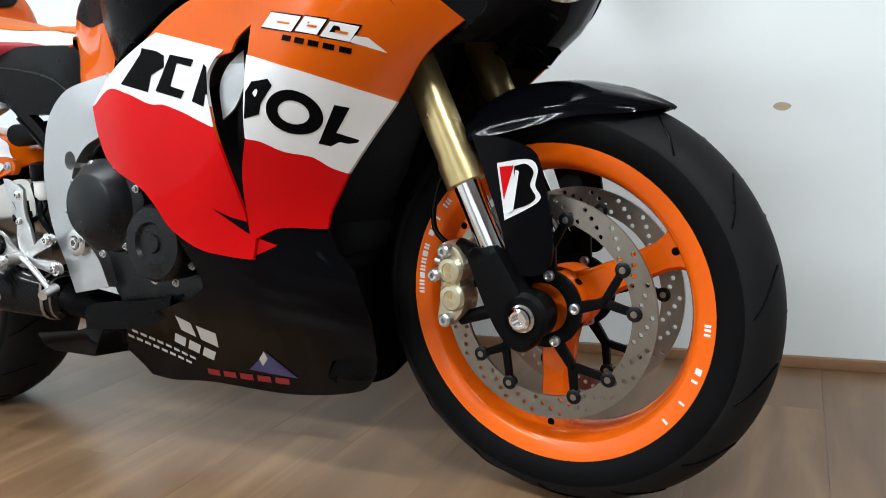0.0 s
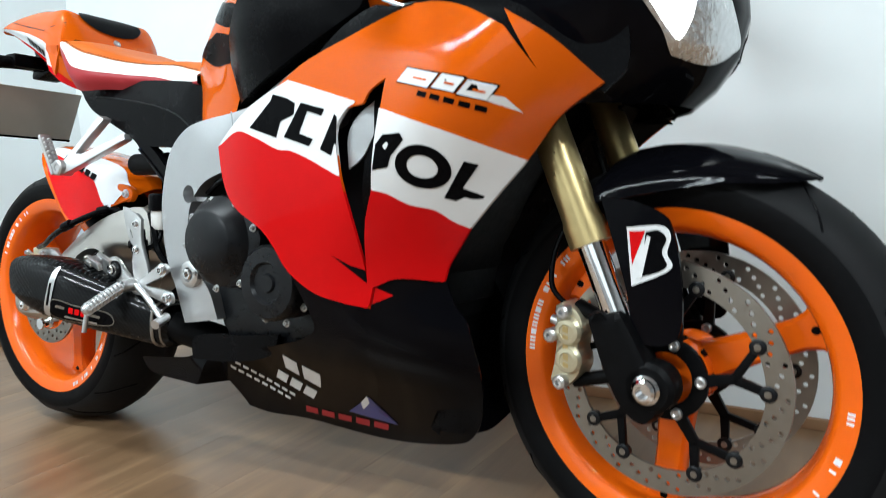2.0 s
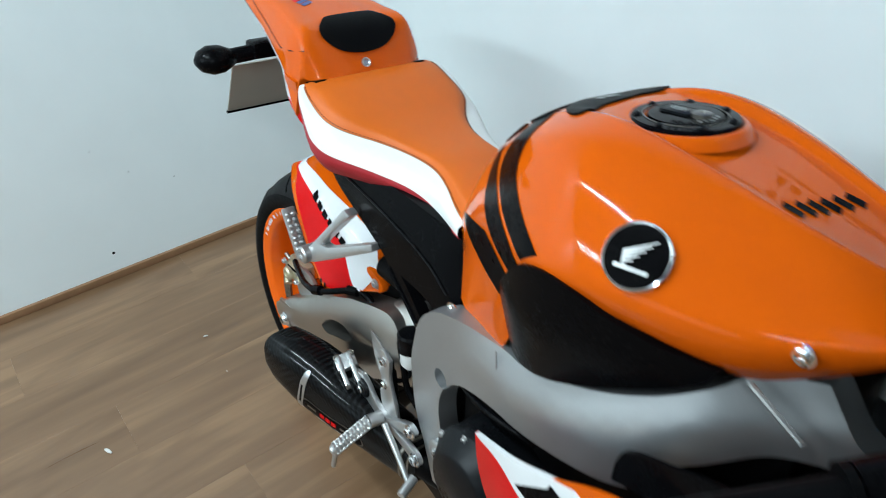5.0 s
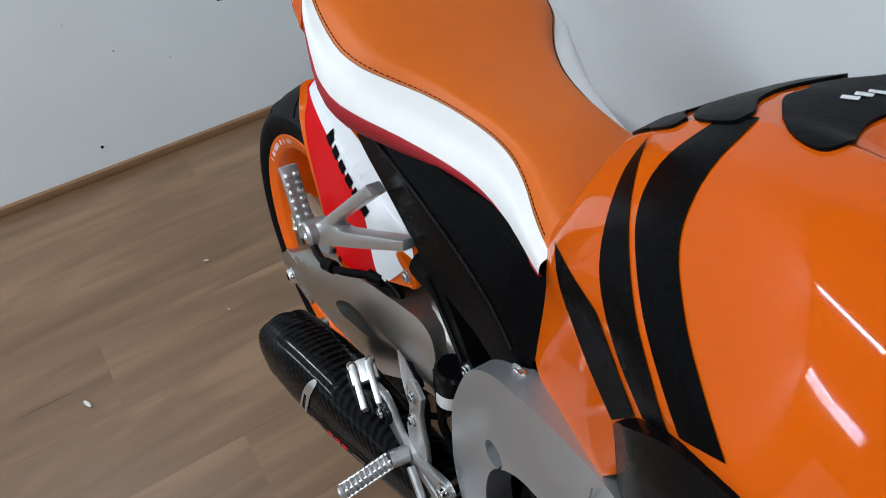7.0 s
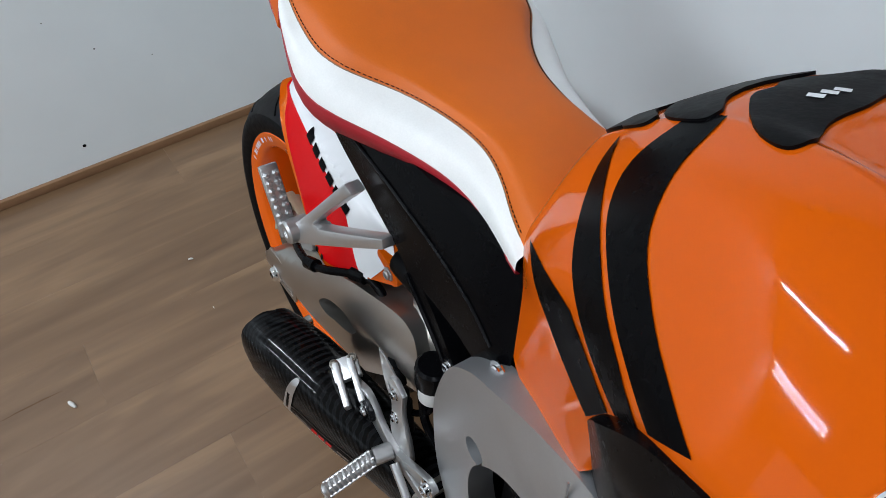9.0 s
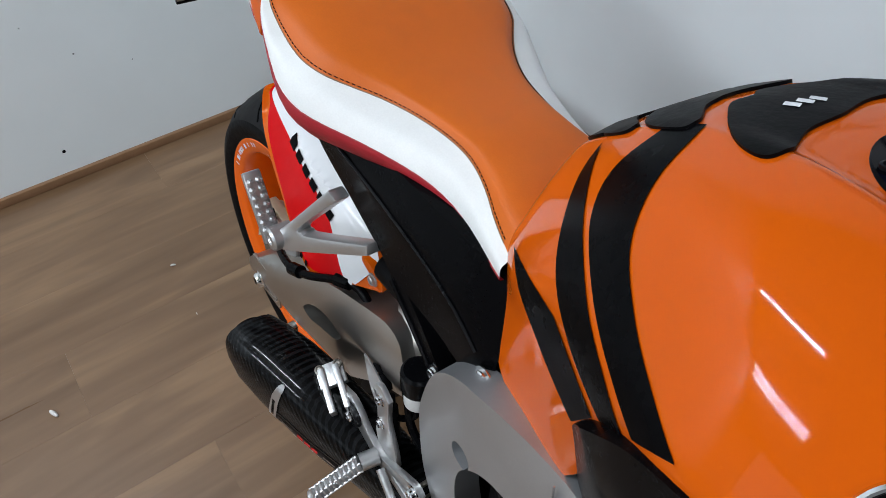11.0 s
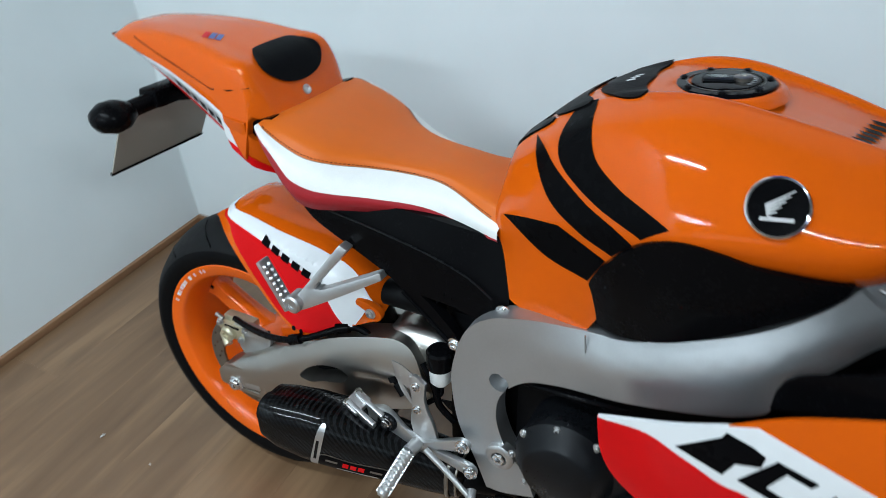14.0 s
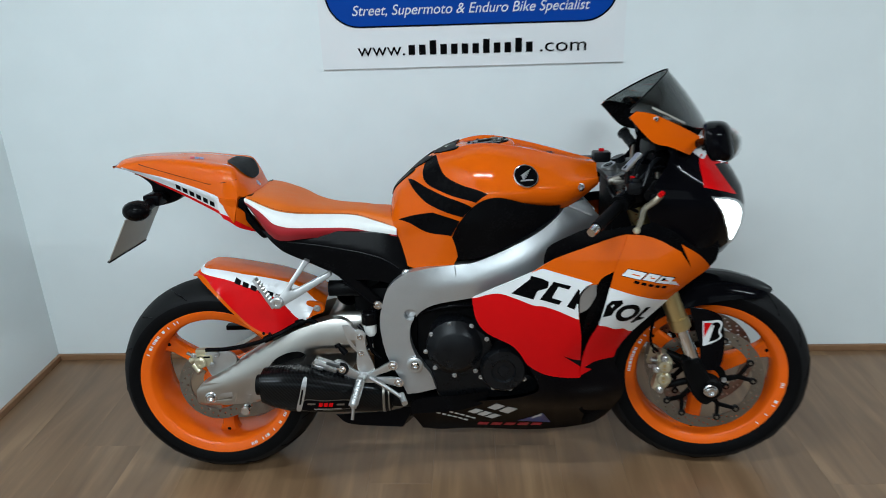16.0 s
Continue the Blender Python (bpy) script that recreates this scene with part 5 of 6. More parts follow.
part("reservoir_cap", lathe([(0, .034), (.0215, .034), (.0225, .038), (.0225, .064), (.019, .068), (0, .068)], 24, pose(.472, -.130, .472) @ Matrix.Rotation(radians(90), 4, "X")), "plastic", res)
part("rear_shock", lathe([(.03, -.05), (.034, -.04), (.034, .04), (.03, .05), (0, .05)], 20, pose(.40, 0, .56)), "dark", bike)
part("shock_body", join(rod((.36, -.10, .60), (.46, -.10, .60), .022), box(.42, .50, -.07, .10, .50, .62, .02)), "dark", bike)
for pts, r in (([(.44, -.13, .50), (.465, -.14, .47), (.475, -.14, .43), (.50, -.135, .40)], .006), ([(.50, -.125, .52), (.515, -.135, .48), (.51, -.135, .44), (.525, -.13, .41)], .005), ([(.472, -.130, .470), (.476, -.135, .455), (.465, -.142, .44), (.45, -.15, .43)], .0045)):
    part("rear_hose", tube(pts, r, 8), "plastic", bike)
part("rear_master_cylinder", join(rod((.452, -.152, .395), (.446, -.152, .45), .009), rod((.446, -.152, .45), (.444, -.152, .47), .006)), "dark", bike, "black rear brake master cylinder")
part("master_bolt", screw(.449, -.161, .43, .005), "chrome", bike)

# ---- small prints round the rims ----
def rim_prints(at, half, parent, arcs):
    for a0, span in arcs:
        n = 16
        for i in range(n):
            if i == 8:
                continue
            a = a0 - span * i / (n - 1)
            strokes = ((-1.15, 1.15),) if i % 3 == 0 or i == n - 1 else ((-1.15, -.25), (.25, 1.15))
            for w0, w1 in strokes:
                pts = []
                for r, da in ((.2122, w0), (.2122, w1), (.2205, w1), (.2205, w0)):
                    t = radians(a + da)
                    pts.append((r * math.cos(t), -half - .0009 + (.222 - r) * .19, r * math.sin(t)))
                bm = bmesh.new()
                bm.faces.new([bm.verts.new(p) for p in pts])
                bmesh.ops.recalc_face_normals(bm, faces=bm.faces)
                bm = thicken(bm, .0003)
                bm.transform(at)
                part("rim_print", bm, "blue" if i in (0, n - 1) else "white", parent)


rim_prints(AT_F, .050, front_wheel, ((-1, 47), (180, 47)))
rim_prints(AT_R, .083, rear_wheel, ((158, 46), (-24, 46)))

# ---- fork ----
RAKE = Vector((-math.sin(radians(22)), 0, math.cos(radians(22))))


def on_leg(s, d):
    """A point d metres up the fork leg from the axle's height, on the side s."""
    return STEER @ (Vector((1.408, s * 0.104, 0.294)) + RAKE * d)


for s in (-1, 1):
    leg = part("fork_leg", rod(on_leg(s, .215), on_leg(s, .64), .0265, 28), "gold", bike, "gold anodised upside-down fork tube")
    part("seal_collar", join(rod(on_leg(s, .195), on_leg(s, .228), .029, 28), rod(on_leg(s, .228), on_leg(s, .232), .0275, 28)), "gold", leg)
    part("slider", rod(on_leg(s, .06), on_leg(s, .20), .0195, 28), "chrome", leg, "bright chromed fork slider")
    foot = slab(spline([(1.336, .384, 1), (1.386, .394, 1), (1.414, .345), (1.436, .300), (1.440, .270), (1.418, .246), (1.388, .262), (1.362, .310)]), s * .130, s * .084, (), .012)
    foot.transform(STEER)
    part("fork_foot", foot, "dark", leg, "black cast fork foot")
    boss = lathe([(.030, s * .085), (.034, s * .095), (.034, s * .125), (.028, s * .130), (0, s * .130)], 28, AT_F)
    part("axle_clamp", boss, "dark", leg)
    part("axle_nut", lathe([(.019, s * .128), (.019, s * .134), (.016, s * .136), (.0155, s * .142), (.012, s * .145), (.009, s * .145), (.009, s * .136), (0, s * .136)], 24, AT_F), "chrome", leg)
    part("fork_cap", rod(on_leg(s, .650), on_leg(s, .668), .020, 18), "cover", leg)
part("lower_yoke", join(rod(on_leg(-1, .46), on_leg(-1, .50), .034), rod(on_leg(1, .46), on_leg(1, .50), .034), box(1.16, 1.24, -.10, .10, .72, .76, .012)), "dark", bike)
part("upper_yoke", join(rod(on_leg(-1, .632), on_leg(-1, .650), .033), rod(on_leg(1, .632), on_leg(1, .650), .033), box(1.115, 1.190, -.11, .11, .886, .902, .007)), "yoke", bike, "dark metal upper fork yoke")


def front_caliper(s):
    """A radial four-piston caliper hung behind its fork leg."""
    y = s * 0.082
    out = spline([(1.290, .392, 1), (1.312, .382), (1.322, .360), (1.314, .335), (1.318, .305), (1.310, .285), (1.290, .268, 1), (1.268, .276, 1), (1.276, .31), (1.280, .35), (1.278, .385, 1)])
    bm = slab(out, y - .022, y + .022, (), .006)
    bm.transform(STEER)
    cal = part("front_caliper", bm, "caliper", bike, "champagne coloured front brake caliper")
    for x, z in ((1.300, .352), (1.300, .312)):
        part("piston_lobe", lathe([(.021, 0), (.021, s * .022), (.017, s * .027), (.011, s * .028), (.010, s * .026), (0, s * .026)], 24, STEER @ pose(x, y + s * .002, z)), "caliper", cal)
    for x, z in ((1.296, .380), (1.290, .280), (1.276, .345)):
        b = lathe([(.010, 0), (.010, s * .016), (.007, s * .019), (.004, s * .019), (.004, s * .012), (0, s * .012)], 14, STEER @ pose(x, y + s * .018, z))
        part("caliper_bolt", b, "cast", cal)
    part("bleed_nipple", join(rod(STEER @ Vector((1.282, y, .340)), STEER @ Vector((1.258, y - .004, .342)), .005), rod(STEER @ Vector((1.278, y, .358)), STEER @ Vector((1.262, y, .362)), .007)), "cast", cal)
    for i in range(5):
        bar = slab(slanted(1.294, .300 + .013 * i, .008, -.002, .0005, .009), y + s * .0285, y + s * .0291)
        bar.transform(STEER)
        part("maker_bar", bar, "gold", cal)
    part("caliper_arm", join(rod(STEER @ Vector((1.305, y, .385)), on_leg(s, .075), .011), rod(STEER @ Vector((1.298, y, .276)), STEER @ Vector((1.385, y - s * .004, .300)), .010)), "dark", bike)
    part("brake_line", tube([STEER @ Vector(p) for p in ((1.285, y, .385), (1.262, y, .41), (1.262, y - s * .01, .46), (1.285, y - s * .03, .54), (1.26, s * .05, .62))], .004, 8), "plastic", bike)


front_caliper(-1)
front_caliper(1)

# fork guard with the tyre maker's mark
GUARD = spline([(1.352, .540, 1), (1.402, .532), (1.436, .515), (1.447, .49), (1.455, .44), (1.456, .375), (1.440, .350), (1.402, .358), (1.388, .42), (1.370, .48)])
guard_d = lambda x, z: .112 - 1.1 * max(0, x - 1.41) ** 1.5 * 1.2
for s in (-1, 1):
    bm = panel(GUARD, guard_d, .005, step=.02, side=s)
    bm.transform(STEER)
    guard = part("fork_guard", bm, "black", bike, "glossy black fork guard")
    if s < 0:
        for outline, mat, up in ((spline([(1.389, .500, 1), (1.432, .503), (1.444, .490), (1.440, .468), (1.446, .452), (1.432, .440), (1.396, .424, 1)]), "white", .0012),
                                 (spline([(1.415, .495, 1), (1.430, .497), (1.439, .486), (1.434, .469), (1.440, .453), (1.430, .444), (1.408, .437, 1), (1.412, .466)]), "ink", .0020),
                                 ([(1.393, .495), (1.414, .496), (1.397, .452)], "red", .0020), ([(1.4165, .490), (1.402, .434), (1.410, .436), (1.421, .488)], "white", .0026)):
            bm = panel(outline, guard_d, .0006, step=.02, lift=up)
            bm.transform(STEER)
            part("maker_mark", bm, mat, guard)
        part("guard_bolt", screw(1.420, -.110, .398, .006), "chrome", guard)

# ---- front mudguard ----
def fender_rows():
    rows = []
    tops = [(1.325, .560), (1.345, .592), (1.383, .606), (1.433, .608), (1.469, .605), (1.504, .597), (1.56, .578), (1.592, .560)]
    lows = [(1.325, .528), (1.363, .535), (1.40, .541), (1.475, .553), (1.519, .554), (1.551, .553), (1.592, .556)]
    wide = [(1.325, .108), (1.36, .100), (1.42, .084), (1.50, .076), (1.56, .058), (1.592, .010)]
    for x in [1.325, 1.335, 1.35, 1.37, 1.40, 1.43, 1.46, 1.49, 1.52, 1.55, 1.575, 1.592]:
        t, l, w = ease(x, tops), ease(x, lows), ease(x, wide)
        half = spline([(0, t), (.35 * w, t - .004), (.70 * w, .72 * t + .28 * l), (.92 * w, .35 * t + .65 * l), (w, l)], 5, False)
        rows.append([(x, -y, z) for y, z in reversed(half)] + [(x, y, z) for y, z in half[1:]])
    return rows


fb = thicken(loft(fender_rows()), .003)
fb.transform(STEER)
fender = part("front_mudguard", fb, "black", bike, "glossy black front mudguard")
F_TREE = tree_of(fender)
for i in range(4):
    part("sponsor_block", sticker(slanted(1.535 + .002 * i, -.030 + .012 * i, .020, .002, -.002, .008), F_TREE, (0, 0, 2), (0, 0, -1), (1, 0, 0), (0, 1, 0), .0012, (), .006), "white", fender)

# ---- nose cowl ----
def nose_rows():
    rows = []
    for z, xf, w, back in ((.655, 1.440, .150, 1.375), (.68, 1.470, .165, 1.33), (.72, 1.498, .185, 1.27), (.77, 1.510, .200, 1.22), (.82, 1.506, .212, 1.20), (.86, 1.494, .216, 1.20), (.90, 1.470, .205, 1.22), (.94, 1.440, .188, 1.25), (.98, 1.410, .170, 1.28), (1.02, 1.382, .150, 1.30)):
        half = spline([(xf, 0), (xf - .010, .27 * w), (xf - .040, .55 * w), (xf - .092, .82 * w), (xf - .145, .965 * w), (back, w)], 5, False)
        rows.append([(x, -y, z) for x, y in reversed(half)] + [(x, y, z) for x, y in half[1:]])
    return rows


nose = part("nose_cowl", thicken(loft(nose_rows()), .004), "black", bike, "black and red nose cowl")
N_TREE = tree_of(nose)
for s in (-1, 1):
    part("red_field", sticker(spline([(1.338, .884, 1), (1.334, .940), (1.352, .964), (1.395, .978), (1.428, .962), (1.448, .916, 1), (1.415, .927), (1.383, .930, 1), (1.410, .890), (1.444, .850, 1), (1.395, .868)]), N_TREE, (0, s, 0), (0, -s, 0), (1, 0, 0), (0, 0, 1), .001), "red", nose)
    # headlamp: clear lens over a bright reflector
    lamp = spline([(1.356, .862, 1), (1.40, .854), (1.44, .840), (1.472, .818), (1.492, .790), (1.500, .755), (1.496, .724), (1.470, .702), (1.436, .708, 1), (1.430, .736), (1.414, .766), (1.390, .815)])
    part("lamp_lens", side_sticker(lamp, N_TREE, .0012, s, step=.006), "bowl", nose, "clear headlamp lens over a faceted reflector")
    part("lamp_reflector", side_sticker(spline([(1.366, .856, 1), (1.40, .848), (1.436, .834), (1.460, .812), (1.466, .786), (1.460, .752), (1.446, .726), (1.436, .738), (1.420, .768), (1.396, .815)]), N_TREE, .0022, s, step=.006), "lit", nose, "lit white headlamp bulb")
part("white_band", sticker(spline([(-.152, .972, 1), (-.10, .998), (-.05, 1.012), (0, 1.016), (.05, 1.012), (.10, .998), (.152, .972, 1), (.150, .945, 1), (.10, .966), (.05, .978), (0, .982), (-.05, .978), (-.10, .966), (-.150, .945, 1)]), N_TREE, (2, 0, 0), (-1, 0, 0), (0, 1, 0), (0, 0, 1), .0012), "white", nose)
for i in range(6):
    part("sponsor_block", sticker(slanted(-.128 + .045 * i, .985 - .0052 * abs(i - 2.5) ** 1.6, .028, .004 * (2.5 - i) / 2.5, .004, .022), N_TREE, (2, 0, 0), (-1, 0, 0), (0, 1, 0), (0, 0, 1), .002), "ink", nose)
part("nose_chin", loft([[(1.20, -.17, .70), (1.33, -.135, .668), (1.395, -.085, .660), (1.412, 0, .657), (1.395, .085, .660), (1.33, .135, .668), (1.20, .17, .70)], [(1.22, -.12, .73), (1.34, -.10, .69), (1.375, -.06, .682), (1.385, 0, .680), (1.375, .06, .682), (1.34, .10, .69), (1.22, .12, .73)]]), "plastic", bike)

# inner cowl walls beside the fork, above the orange panels
INNER = spline([(.942, .690, 1), (.945, .722), (.965, .750), (1.055, .792), (1.10, .786), (1.15, .793), (1.22, .80), (1.30, .86, 1), (1.38, .80), (1.40, .70), (1.372, .66, 1), (1.30, .70), (1.225, .750), (1.145, .765), (1.04, .735), (.962, .70)])
for s in (-1, 1):
    part("inner_cowl", panel(INNER, lambda x, z: ease(x, [(.94, .215), (1.05, .232), (1.15, .228), (1.25, .205), (1.40, .165)]) - .25 * max(0, z - .77), .004, side=s), "plastic", bike, "satin black inner cowl panel")

# ---- screen ----
def screen_rows():
    rows = []
    for k in range(29):
        u = -1 + k / 14
        v = abs(u)
        foot = Vector((1.400 - .245 * v ** 2.2, .190 * math.sin(u * math.pi / 2), 1.005 + .066 * v ** 2))
        head = Vector((1.286 - .128 * v ** 1.5, .158 * u, 1.164 - .088 * v ** 1.6))
        row = []
        for i in range(9):
            f = i / 8
            p = foot.lerp(head, f)
            bulge = .007 * math.sin(f * math.pi) * (1 - v ** 3)
            row.append((p.x + bulge, p.y * (1 + .5 * bulge), p.z + .6 * bulge))
        rows.append(row)
    return rows


screen = part("windscreen", thicken(loft(screen_rows()), .003), "smoke", bike, "dark smoked windscreen")
part("screen_print", side_sticker([(1.212, 1.081), (1.294, 1.0405), (1.293, 1.0352), (1.211, 1.0752)], tree_of(screen), .0010, step=.008), "plate", screen, "faint white print along the foot of the screen")
edge_rows = screen_rows()
part("screen_edge", tube([r[8] for r in edge_rows], .0022, 6, 2), "ink", screen)
SIDE = spline([(1.148, 1.060, 1), (1.166, 1.074, 1), (1.206, 1.066), (1.270, 1.038), (1.332, 1.006, 1), (1.328, .985), (1.305, .962, 1), (1.252, .985), (1.206, 1.000)])
for s in (-1, 1):
    wing = part("screen_side_cowl", panel(SIDE, lambda x, z: ease(x, [(1.14, .205), (1.24, .190), (1.34, .160)]) - .15 * (z - 1.0), .004, side=s), "orange", bike, "orange cowl beside the windscreen")
    part("cowl_lining", panel(SIDE, lambda x, z: ease(x, [(1.14, .205), (1.24, .190), (1.34, .160)]) - .15 * (z - 1.0), .002, side=s, lift=-.006), "plastic", wing)
    if s < 0:
        part("cowl_screw", screw(1.215, -.186, 1.053, .005), "chrome", wing)

# ---- mirror ----
def mirror(s):
    rows = []
    for y, rx, rz in ((.288, .016, .014), (.300, .030, .030), (.33, .043, .044), (.375, .050, .052), (.41, .046, .050), (.428, .034, .040), (.438, .012, .016)):
        cx = 1.312 - .40 * (y - .36)
        ring_at = []
        for i in range(28):
            c, n = math.cos(2 * math.pi * i / 28), math.sin(2 * math.pi * i / 28)
            k = (abs(c) ** 3.4 + abs(n) ** 3.4) ** (-1 / 3.4)
            # the back leans forward towards the foot
            ring_at.append((cx + .66 * rx * k * c - .22 * rz * k * n, s * y, 1.024 + .84 * rz * k * n))
        rows.append(ring_at)
    house = part("mirror", loft(rows, True, True), "black", bike, "black rear-view mirror with a clear indicator lens")
    part("mirror_stalk", rod((1.33, s * .15, .985), (1.335, s * .30, 1.018), .012), "plastic", house)

    def shell(grow_by):
        lens_rows = []
        for y, k in ((.306, .3), (.314, .75), (.335, 1.0), (.362, 1.0), (.386, .8), (.400, .3)):
            cx = 1.318 - .40 * (y - .36)
            lens_rows.append([(cx + (.036 * k + grow_by) * math.cos(a), s * (y + .002), 1.012 + (.033 * k + grow_by) * math.sin(a)) for a in [(-88 + 16 * i) * math.pi / 180 for i in range(12)]])
        return thicken(loft(lens_rows), .0015)

    lens = part("indicator_lens", shell(.008), "lens", house, "clear indicator lens")
    part("indicator_reflector", shell(.003), "steel", lens, "faceted silver reflector")


mirror(-1)
mirror(1)

# ---- controls ----
for s in (-1, 1):
    a, b = Vector((1.045, s * .322, .808)), Vector((1.165, s * .165, .862))
    d = (b - a).normalized()
    bar = part("handlebar", rod(b - d * .02, b + d * .06, .011), "plastic", bike, "clip-on handlebar with rubber grip")
    grip = part("grip", rod(a + d * .02, a + d * .145, .0150, 20), "pad", bar, "black rubber grip")
    part("grip_flange", rod(a + d * .143, a + d * .15, .024, 20), "pad", bar)
    part("bar_end", join(rod(a - d * .008, a + d * .012, .0105, 20), rod(a + d * .012, a + d * .02, .012, 20)), "chrome", bar, "bright bar-end weight")
    part("switch_housing", join(rod(a + d * .152, a + d * .185, .024, 16), box(b.x - .02, b.x + .03, min(s * .15, s * .19), max(s * .15, s * .19), .845, .885, .006)), "plastic", bar)
    part("lever", tube([Vector((1.226, s * .232, .874)), Vector((1.208, s * .236, .857)), Vector((1.1825, s * .249, .8427)), Vector((1.170, s * .274, .823)), Vector((1.156, s * .298, .803))], [.009, .0085, .0075, .0065, .006], 10), "lever" if s < 0 else "plastic", bar, "champagne coloured brake lever" if s < 0 else "")
    part("lever_ball", lathe([(0, -.009), (.006, -.007), (.009, 0), (.006, .007), (0, .009)], 14, pose(1.154, s * .300, .802)), "caliper", bar)
    part("clip_on_clamp", rod(on_leg(s, .575), on_leg(s, .600), .032, 24), "dark", bar)
part("master_cylinder", join(rod((1.20, -.22, .868), (1.235, -.16, .885), .014), box(1.20, 1.225, -.235, -.212, .855, .875, .004)), "dark", bike, "black brake master cylinder")
part("red_adjuster", rod((1.218, -.250, .876), (1.227, -.242, .881), .0065, 14), "red", bike)
part("fluid_cup", rod((1.208, .008, .962), (1.190, .050, .990), .014, 18), "cover", bike, "small dark fluid cup behind the yoke")
part("fluid_cup_bracket", rod((1.205, .012, .90), (1.207, .010, .968), .007, 10), "steel", bike)
part("fluid_cup_lid", rod((1.190, .050, .990), (1.1875, .056, .994), .017, 18), "cover", bike)
part("clip_bracket", join(box(1.128, 1.165, -.128, -.096, .880, .893, .004), rod((1.118, -.112, .886), (1.16, -.112, .900), .010)), "steel", bike, "grey metal handlebar clamp")
part("key_slot", rod((1.1372, -.008, .9135), (1.1365, -.008, .9155), .013, 20), "ink", bike)
part("ignition_lock", rod((1.142, -.006, .900), (1.137, -.008, .914), .02, 24), "cast", bike)
bar_a, bar_b = Vector((1.140, -.198, .930)), Vector((1.180, -.184, .970))
plate_bm = box(-.030, .030, -.004, .004, -.0105, .0105, .003)
plate_bm.transform(Matrix.Translation((bar_a + bar_b) / 2) @ (bar_b - bar_a).to_track_quat("X", "Y").to_matrix().to_4x4())
silver = part("reservoir_bracket", plate_bm, "cast", bike, "bright aluminium bracket at the handlebar")
part("bracket_foot", join(rod((1.150, -.188, .895), (1.150, -.192, .940), .006, 10), rod((1.142, -.197, .932), (1.150, -.192, .938), .007, 10)), "cover", silver)
part("far_switch_pod", join(box(1.135, 1.188, .205, .258, .862, .916, .007), box(1.10, 1.14, .225, .262, .880, .900, .006)), "cover", bike, "black switch pod with a red button")
part("stop_button", box(1.154, 1.170, .226, .242, .915, .924, .002), "red", bike)
# bright rod laid along the frame's edge to draw its highlight
part("frame_edge_highlight", rod((1.014, -.142, .830), (1.072, -.146, .806), .0032, 8), "cast", bike)
part("dashboard", box(1.24, 1.30, -.085, .085, .925, .975, .014), "pad", bike, "black instrument pod")
part("head_dark", box(1.13, 1.36, -.10, .10, .72, .90, .03), "dark", bike)
switch = part("switch_pod", join(box(1.150, 1.186, -.205, -.165, .868, .900, .006), box(1.160, 1.180, -.200, -.172, .896, .910, .004)), "cover", bike, "black switch pod with a red button")
part("stop_button", box(1.158, 1.170, -.192, -.180, .908, .914, .002), "red", switch)
part("start_button", box(1.1485, 1.152, -.190, -.178, .876, .886, .001), "cast", switch)
for pts, r in (([(1.19, -.19, .885), (1.215, -.165, .935), (1.245, -.13, .945), (1.262, -.10, .90), (1.25, -.08, .82)], .0055),
               ([(1.165, -.185, .905), (1.19, -.16, .95), (1.225, -.12, .965), (1.25, -.08, .93), (1.24, -.05, .84)], .0042),
               ([(1.235, -.16, .885), (1.262, -.15, .90), (1.275, -.13, .87), (1.262, -.11, .80)], .006),
               ([(1.12, -.10, .868), (1.135, -.13, .842), (1.17, -.14, .822), (1.21, -.12, .80)], .0045)):
    part("control_hose", tube(pts, r, 8), "cover", bike)
for pa, pb, r in (((1.232, -.163, .884), (1.246, -.172, .889), .008), ((1.236, -.150, .900), (1.236, -.150, .916), .0075), ((1.146, -.128, .856), (1.158, -.150, .862), .010)):
    part("banjo_bolt", rod(pa, pb, r, 12), "steel", bike)
part("cable", join(tube([(1.20, -.16, .88), (1.24, -.12, .96), (1.28, -.06, .93), (1.24, -.05, .80)], .005, 8), tube([(1.16, -.17, .87), (1.22, -.17, .93), (1.28, -.13, .90), (1.25, -.10, .78)], .004, 8)), "plastic", bike)

# ---- tail lamp bracket, indicator, number plate ----
part("plate_bracket", slab(spline([(-.185, .928, 1), (-.134, .885), (-.150, .830), (-.10, .832), (-.057, .849), (-.05, .882), (-.12, .91)]), -.03, .03, (), .006), "plastic", bike, "black number plate bracket")
for s in (-1, 1):
    ind = part("rear_indicator", loft([[( -.115 + dx * k, s * y, .848 + dz * k) for dx, dz in [(.036 * math.cos(2*math.pi*i/16), .027 * math.sin(2*math.pi*i/16)) for i in range(16)]] for y, k in ((.130, .30), (.144, .65), (.162, .95), (.184, 1.0), (.203, .72), (.213, .25))], True, True), "plastic", bike, "black rear indicator on a short stalk")
    part("stalk", join(rod((-.100, s * .03, .858), (-.112, s * .142, .850), .015), box(-.130, -.085, min(s * .03, s * .105), max(s * .03, s * .105), .842, .874, .008)), "plastic", ind)
    part("stalk_screw", lathe([(.004, 0), (.004, -.003), (0, -.003)], 10, pose(-.108, s * .075, .874, 90, 0, 0)), "chrome", ind)
PL = pose(-.211, 0, .752) @ Matrix.Rotation(radians(28.5), 4, "Y")
pb = box(-.0015, .0015, -.117, .117, -.066, .066, .0005)
pb.transform(PL)
plate = part("number_plate", pb, "plate", bike, "plain grey-beige number plate seen from behind")
pe = box(-.003, .003, -.118, .118, -.071, -.066)
pe.transform(PL)
part("plate_edge", pe, "ink", plate)

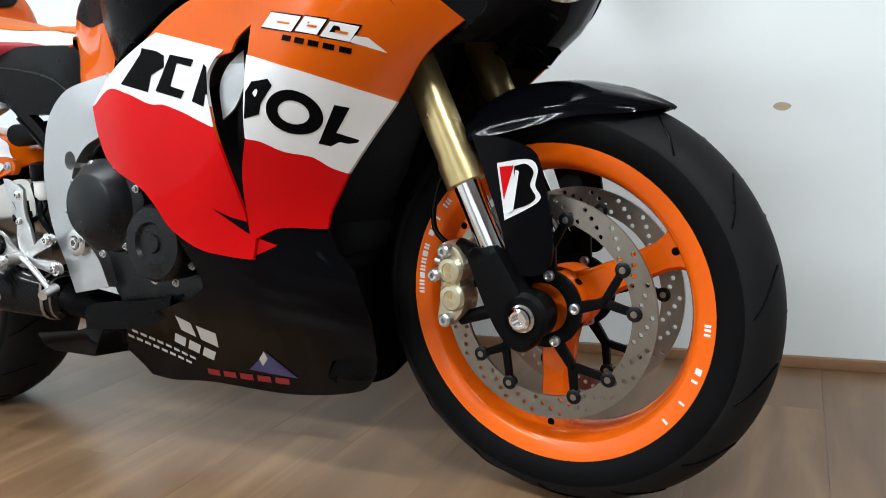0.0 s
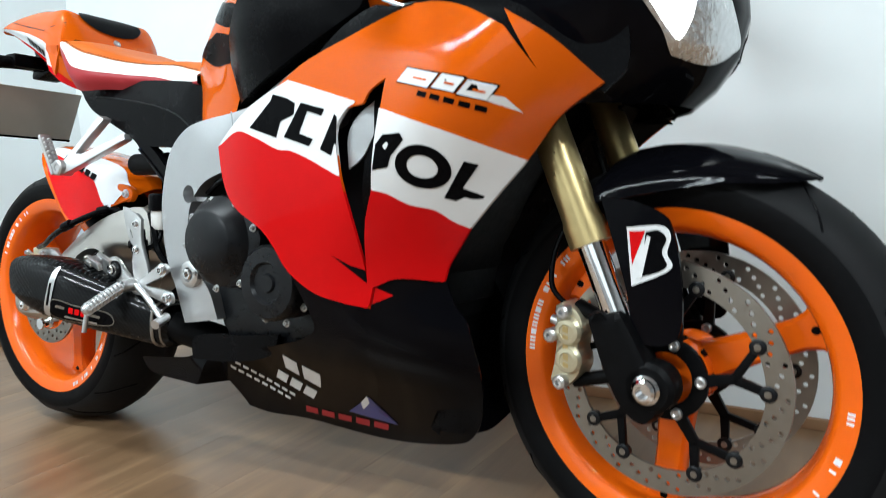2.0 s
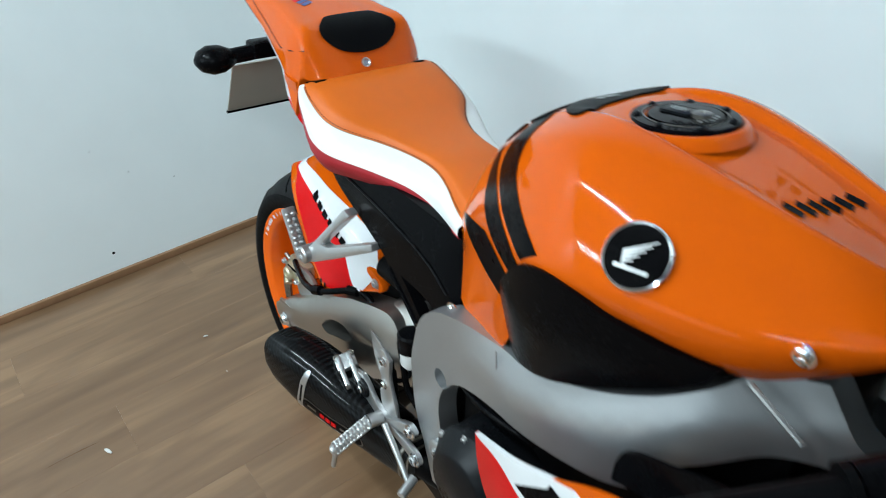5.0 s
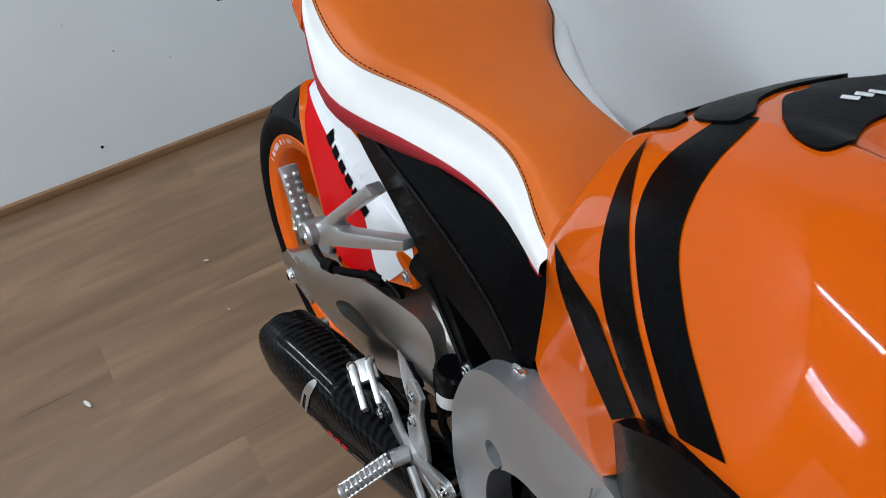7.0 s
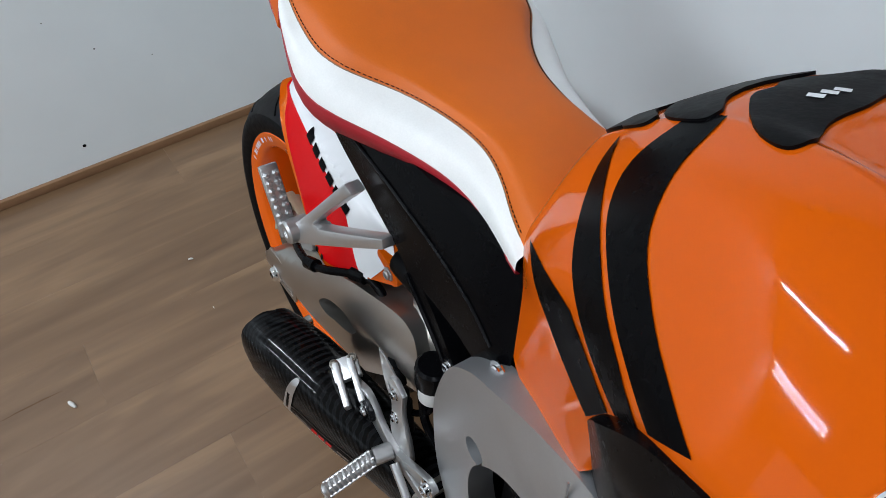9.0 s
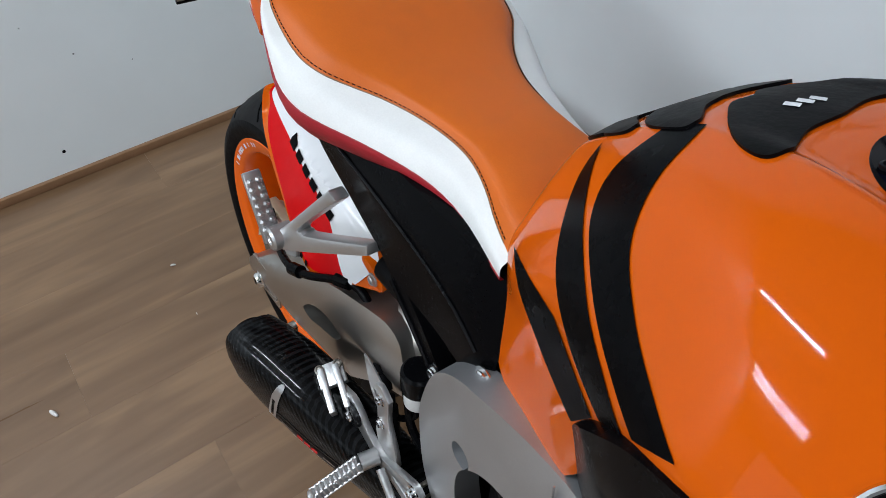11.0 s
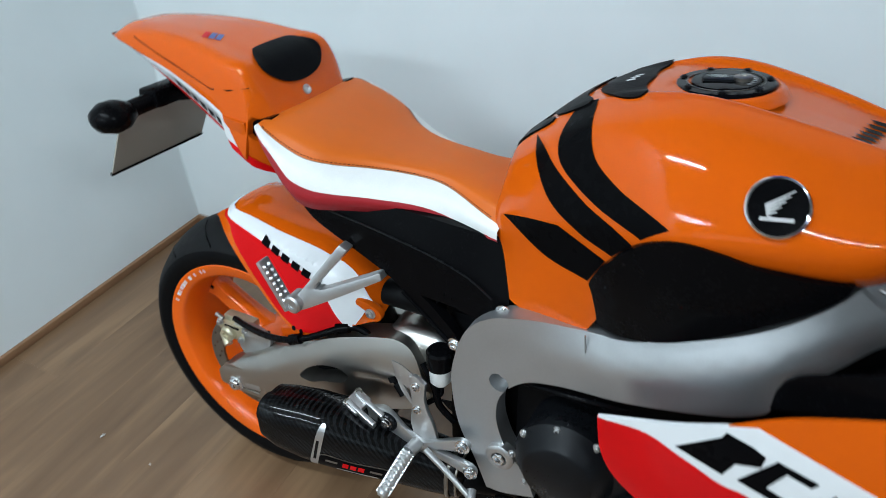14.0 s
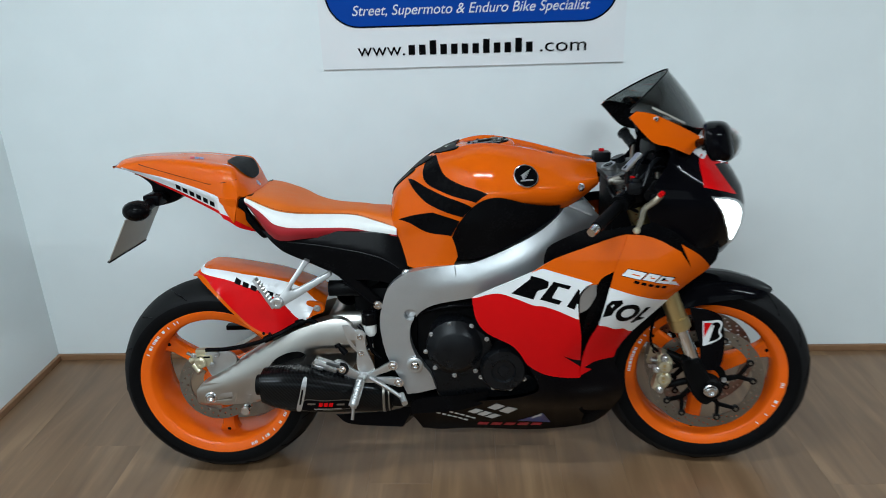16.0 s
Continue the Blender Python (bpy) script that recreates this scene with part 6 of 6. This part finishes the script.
# ---- sign on the back wall ----
SIGN_BLUE = material("blue_sign_field", (.004, .050, .32), .35, grain=.04, scale=6, spec=.12)
sign = tagged(part("wall_sign", box(-1.470, -.456, Y_BACK - .004, Y_BACK, 1.113, 1.62), material("white_sign_panel", (.76, .775, .79), .5, grain=.01, scale=10)), "white wall sign with a blue rounded field and lettering", "sign")
part("sign_edge", box(-1.468, -.458, Y_BACK - .0055, Y_BACK - .004, 1.113, 1.1155), "cast", sign)


def rounded(x0, x1, z0, z1, r, n=8):
    out = []
    for cx, cz, a in ((x1 - r, z1 - r, 0), (x0 + r, z1 - r, 90), (x0 + r, z0 + r, 180), (x1 - r, z0 + r, 270)):
        out += [(cx + r * math.cos(radians(a + 90 * i / n)), cz + r * math.sin(radians(a + 90 * i / n))) for i in range(n + 1)]
    return out


part("sign_border", slab(rounded(-1.446, -.482, 1.247, 1.58, .11), Y_BACK - .0050, Y_BACK - .0040), "ink", sign)
part("blue_field", slab(rounded(-1.440, -.488, 1.253, 1.574, .104), Y_BACK - .0060, Y_BACK - .0050), SIGN_BLUE, sign)


def words(text, x, z, size, width, mat, parent, slant=0.0):
    """Flat lettering on the back wall, set to a width."""
    cu = bpy.data.curves.new("lettering", "FONT")
    cu.body, cu.size, cu.shear, cu.extrude = text, size, slant, 0.0004
    ob = new("lettering", cu)
    bpy.context.view_layer.update()
    me = bpy.data.meshes.new_from_object(ob.evaluated_get(bpy.context.evaluated_depsgraph_get()))
    bpy.data.objects.remove(ob)
    xs = [v.co.x for v in me.vertices]
    k = width / (max(xs) - min(xs))
    me.transform(Matrix.Translation((x, Y_BACK - .0066, z)) @ Matrix.Rotation(radians(90), 4, "X") @ Matrix.Diagonal((k, 1, 1, 1)) @ Matrix.Translation((-min(xs), 0, 0)))
    me.materials.append(mat if not isinstance(mat, str) else M[mat])
    ob = new("lettering", me)
    ob.parent = parent
    return ob


words("Street, Supermoto & Enduro Bike Specialist", -1.357, 1.287, .046, .782, "white", sign, .25)
# web address: the shop's name stays as plain bars
words("www.", -1.348, 1.156, .062, .160, "ink", sign)
words(".com", -.736, 1.156, .062, .154, "ink", sign)
for i in range(12):
    part("name_bar", box(-1.176 + .0358 * i, -1.176 + .0358 * i + .022, Y_BACK - .0062, Y_BACK - .0040, 1.156, 1.156 + (.046 if i in (2, 7, 10) else .033)), "ink", sign)

# ---- floor planks ----
PLANK_W, PLANK_L = 0.193, 1.28
plank_mesh = None
row = 0
x = X_LEFT
while x < X_RIGHT:
    y = Y_NEAR - ((row * 0.43) % 1.0) * PLANK_L
    while y < Y_BACK:
        y0, y1 = max(y, Y_NEAR), min(y + PLANK_L, Y_BACK)
        if y1 - y0 > 0.02:
            full = abs((y1 - y0) - PLANK_L) < 1e-6 and x + PLANK_W <= X_RIGHT
            if full and plank_mesh is not None:
                pk = new("plank", plank_mesh)
                pk.parent = floor
            else:
                w = min(PLANK_W, X_RIGHT - x)
                pk = part("plank", box(-w / 2 + .0001, w / 2 - .0001, -(y1 - y0) / 2 + .00002, (y1 - y0) / 2 - .00002, -.006, 0, .0002, 1), "wood", floor)
                if full:
                    plank_mesh = pk.data
            pk.location = (x + min(PLANK_W, X_RIGHT - x) / 2, (y0 + y1) / 2, 0)
        y += PLANK_L
    x += PLANK_W
    row += 1
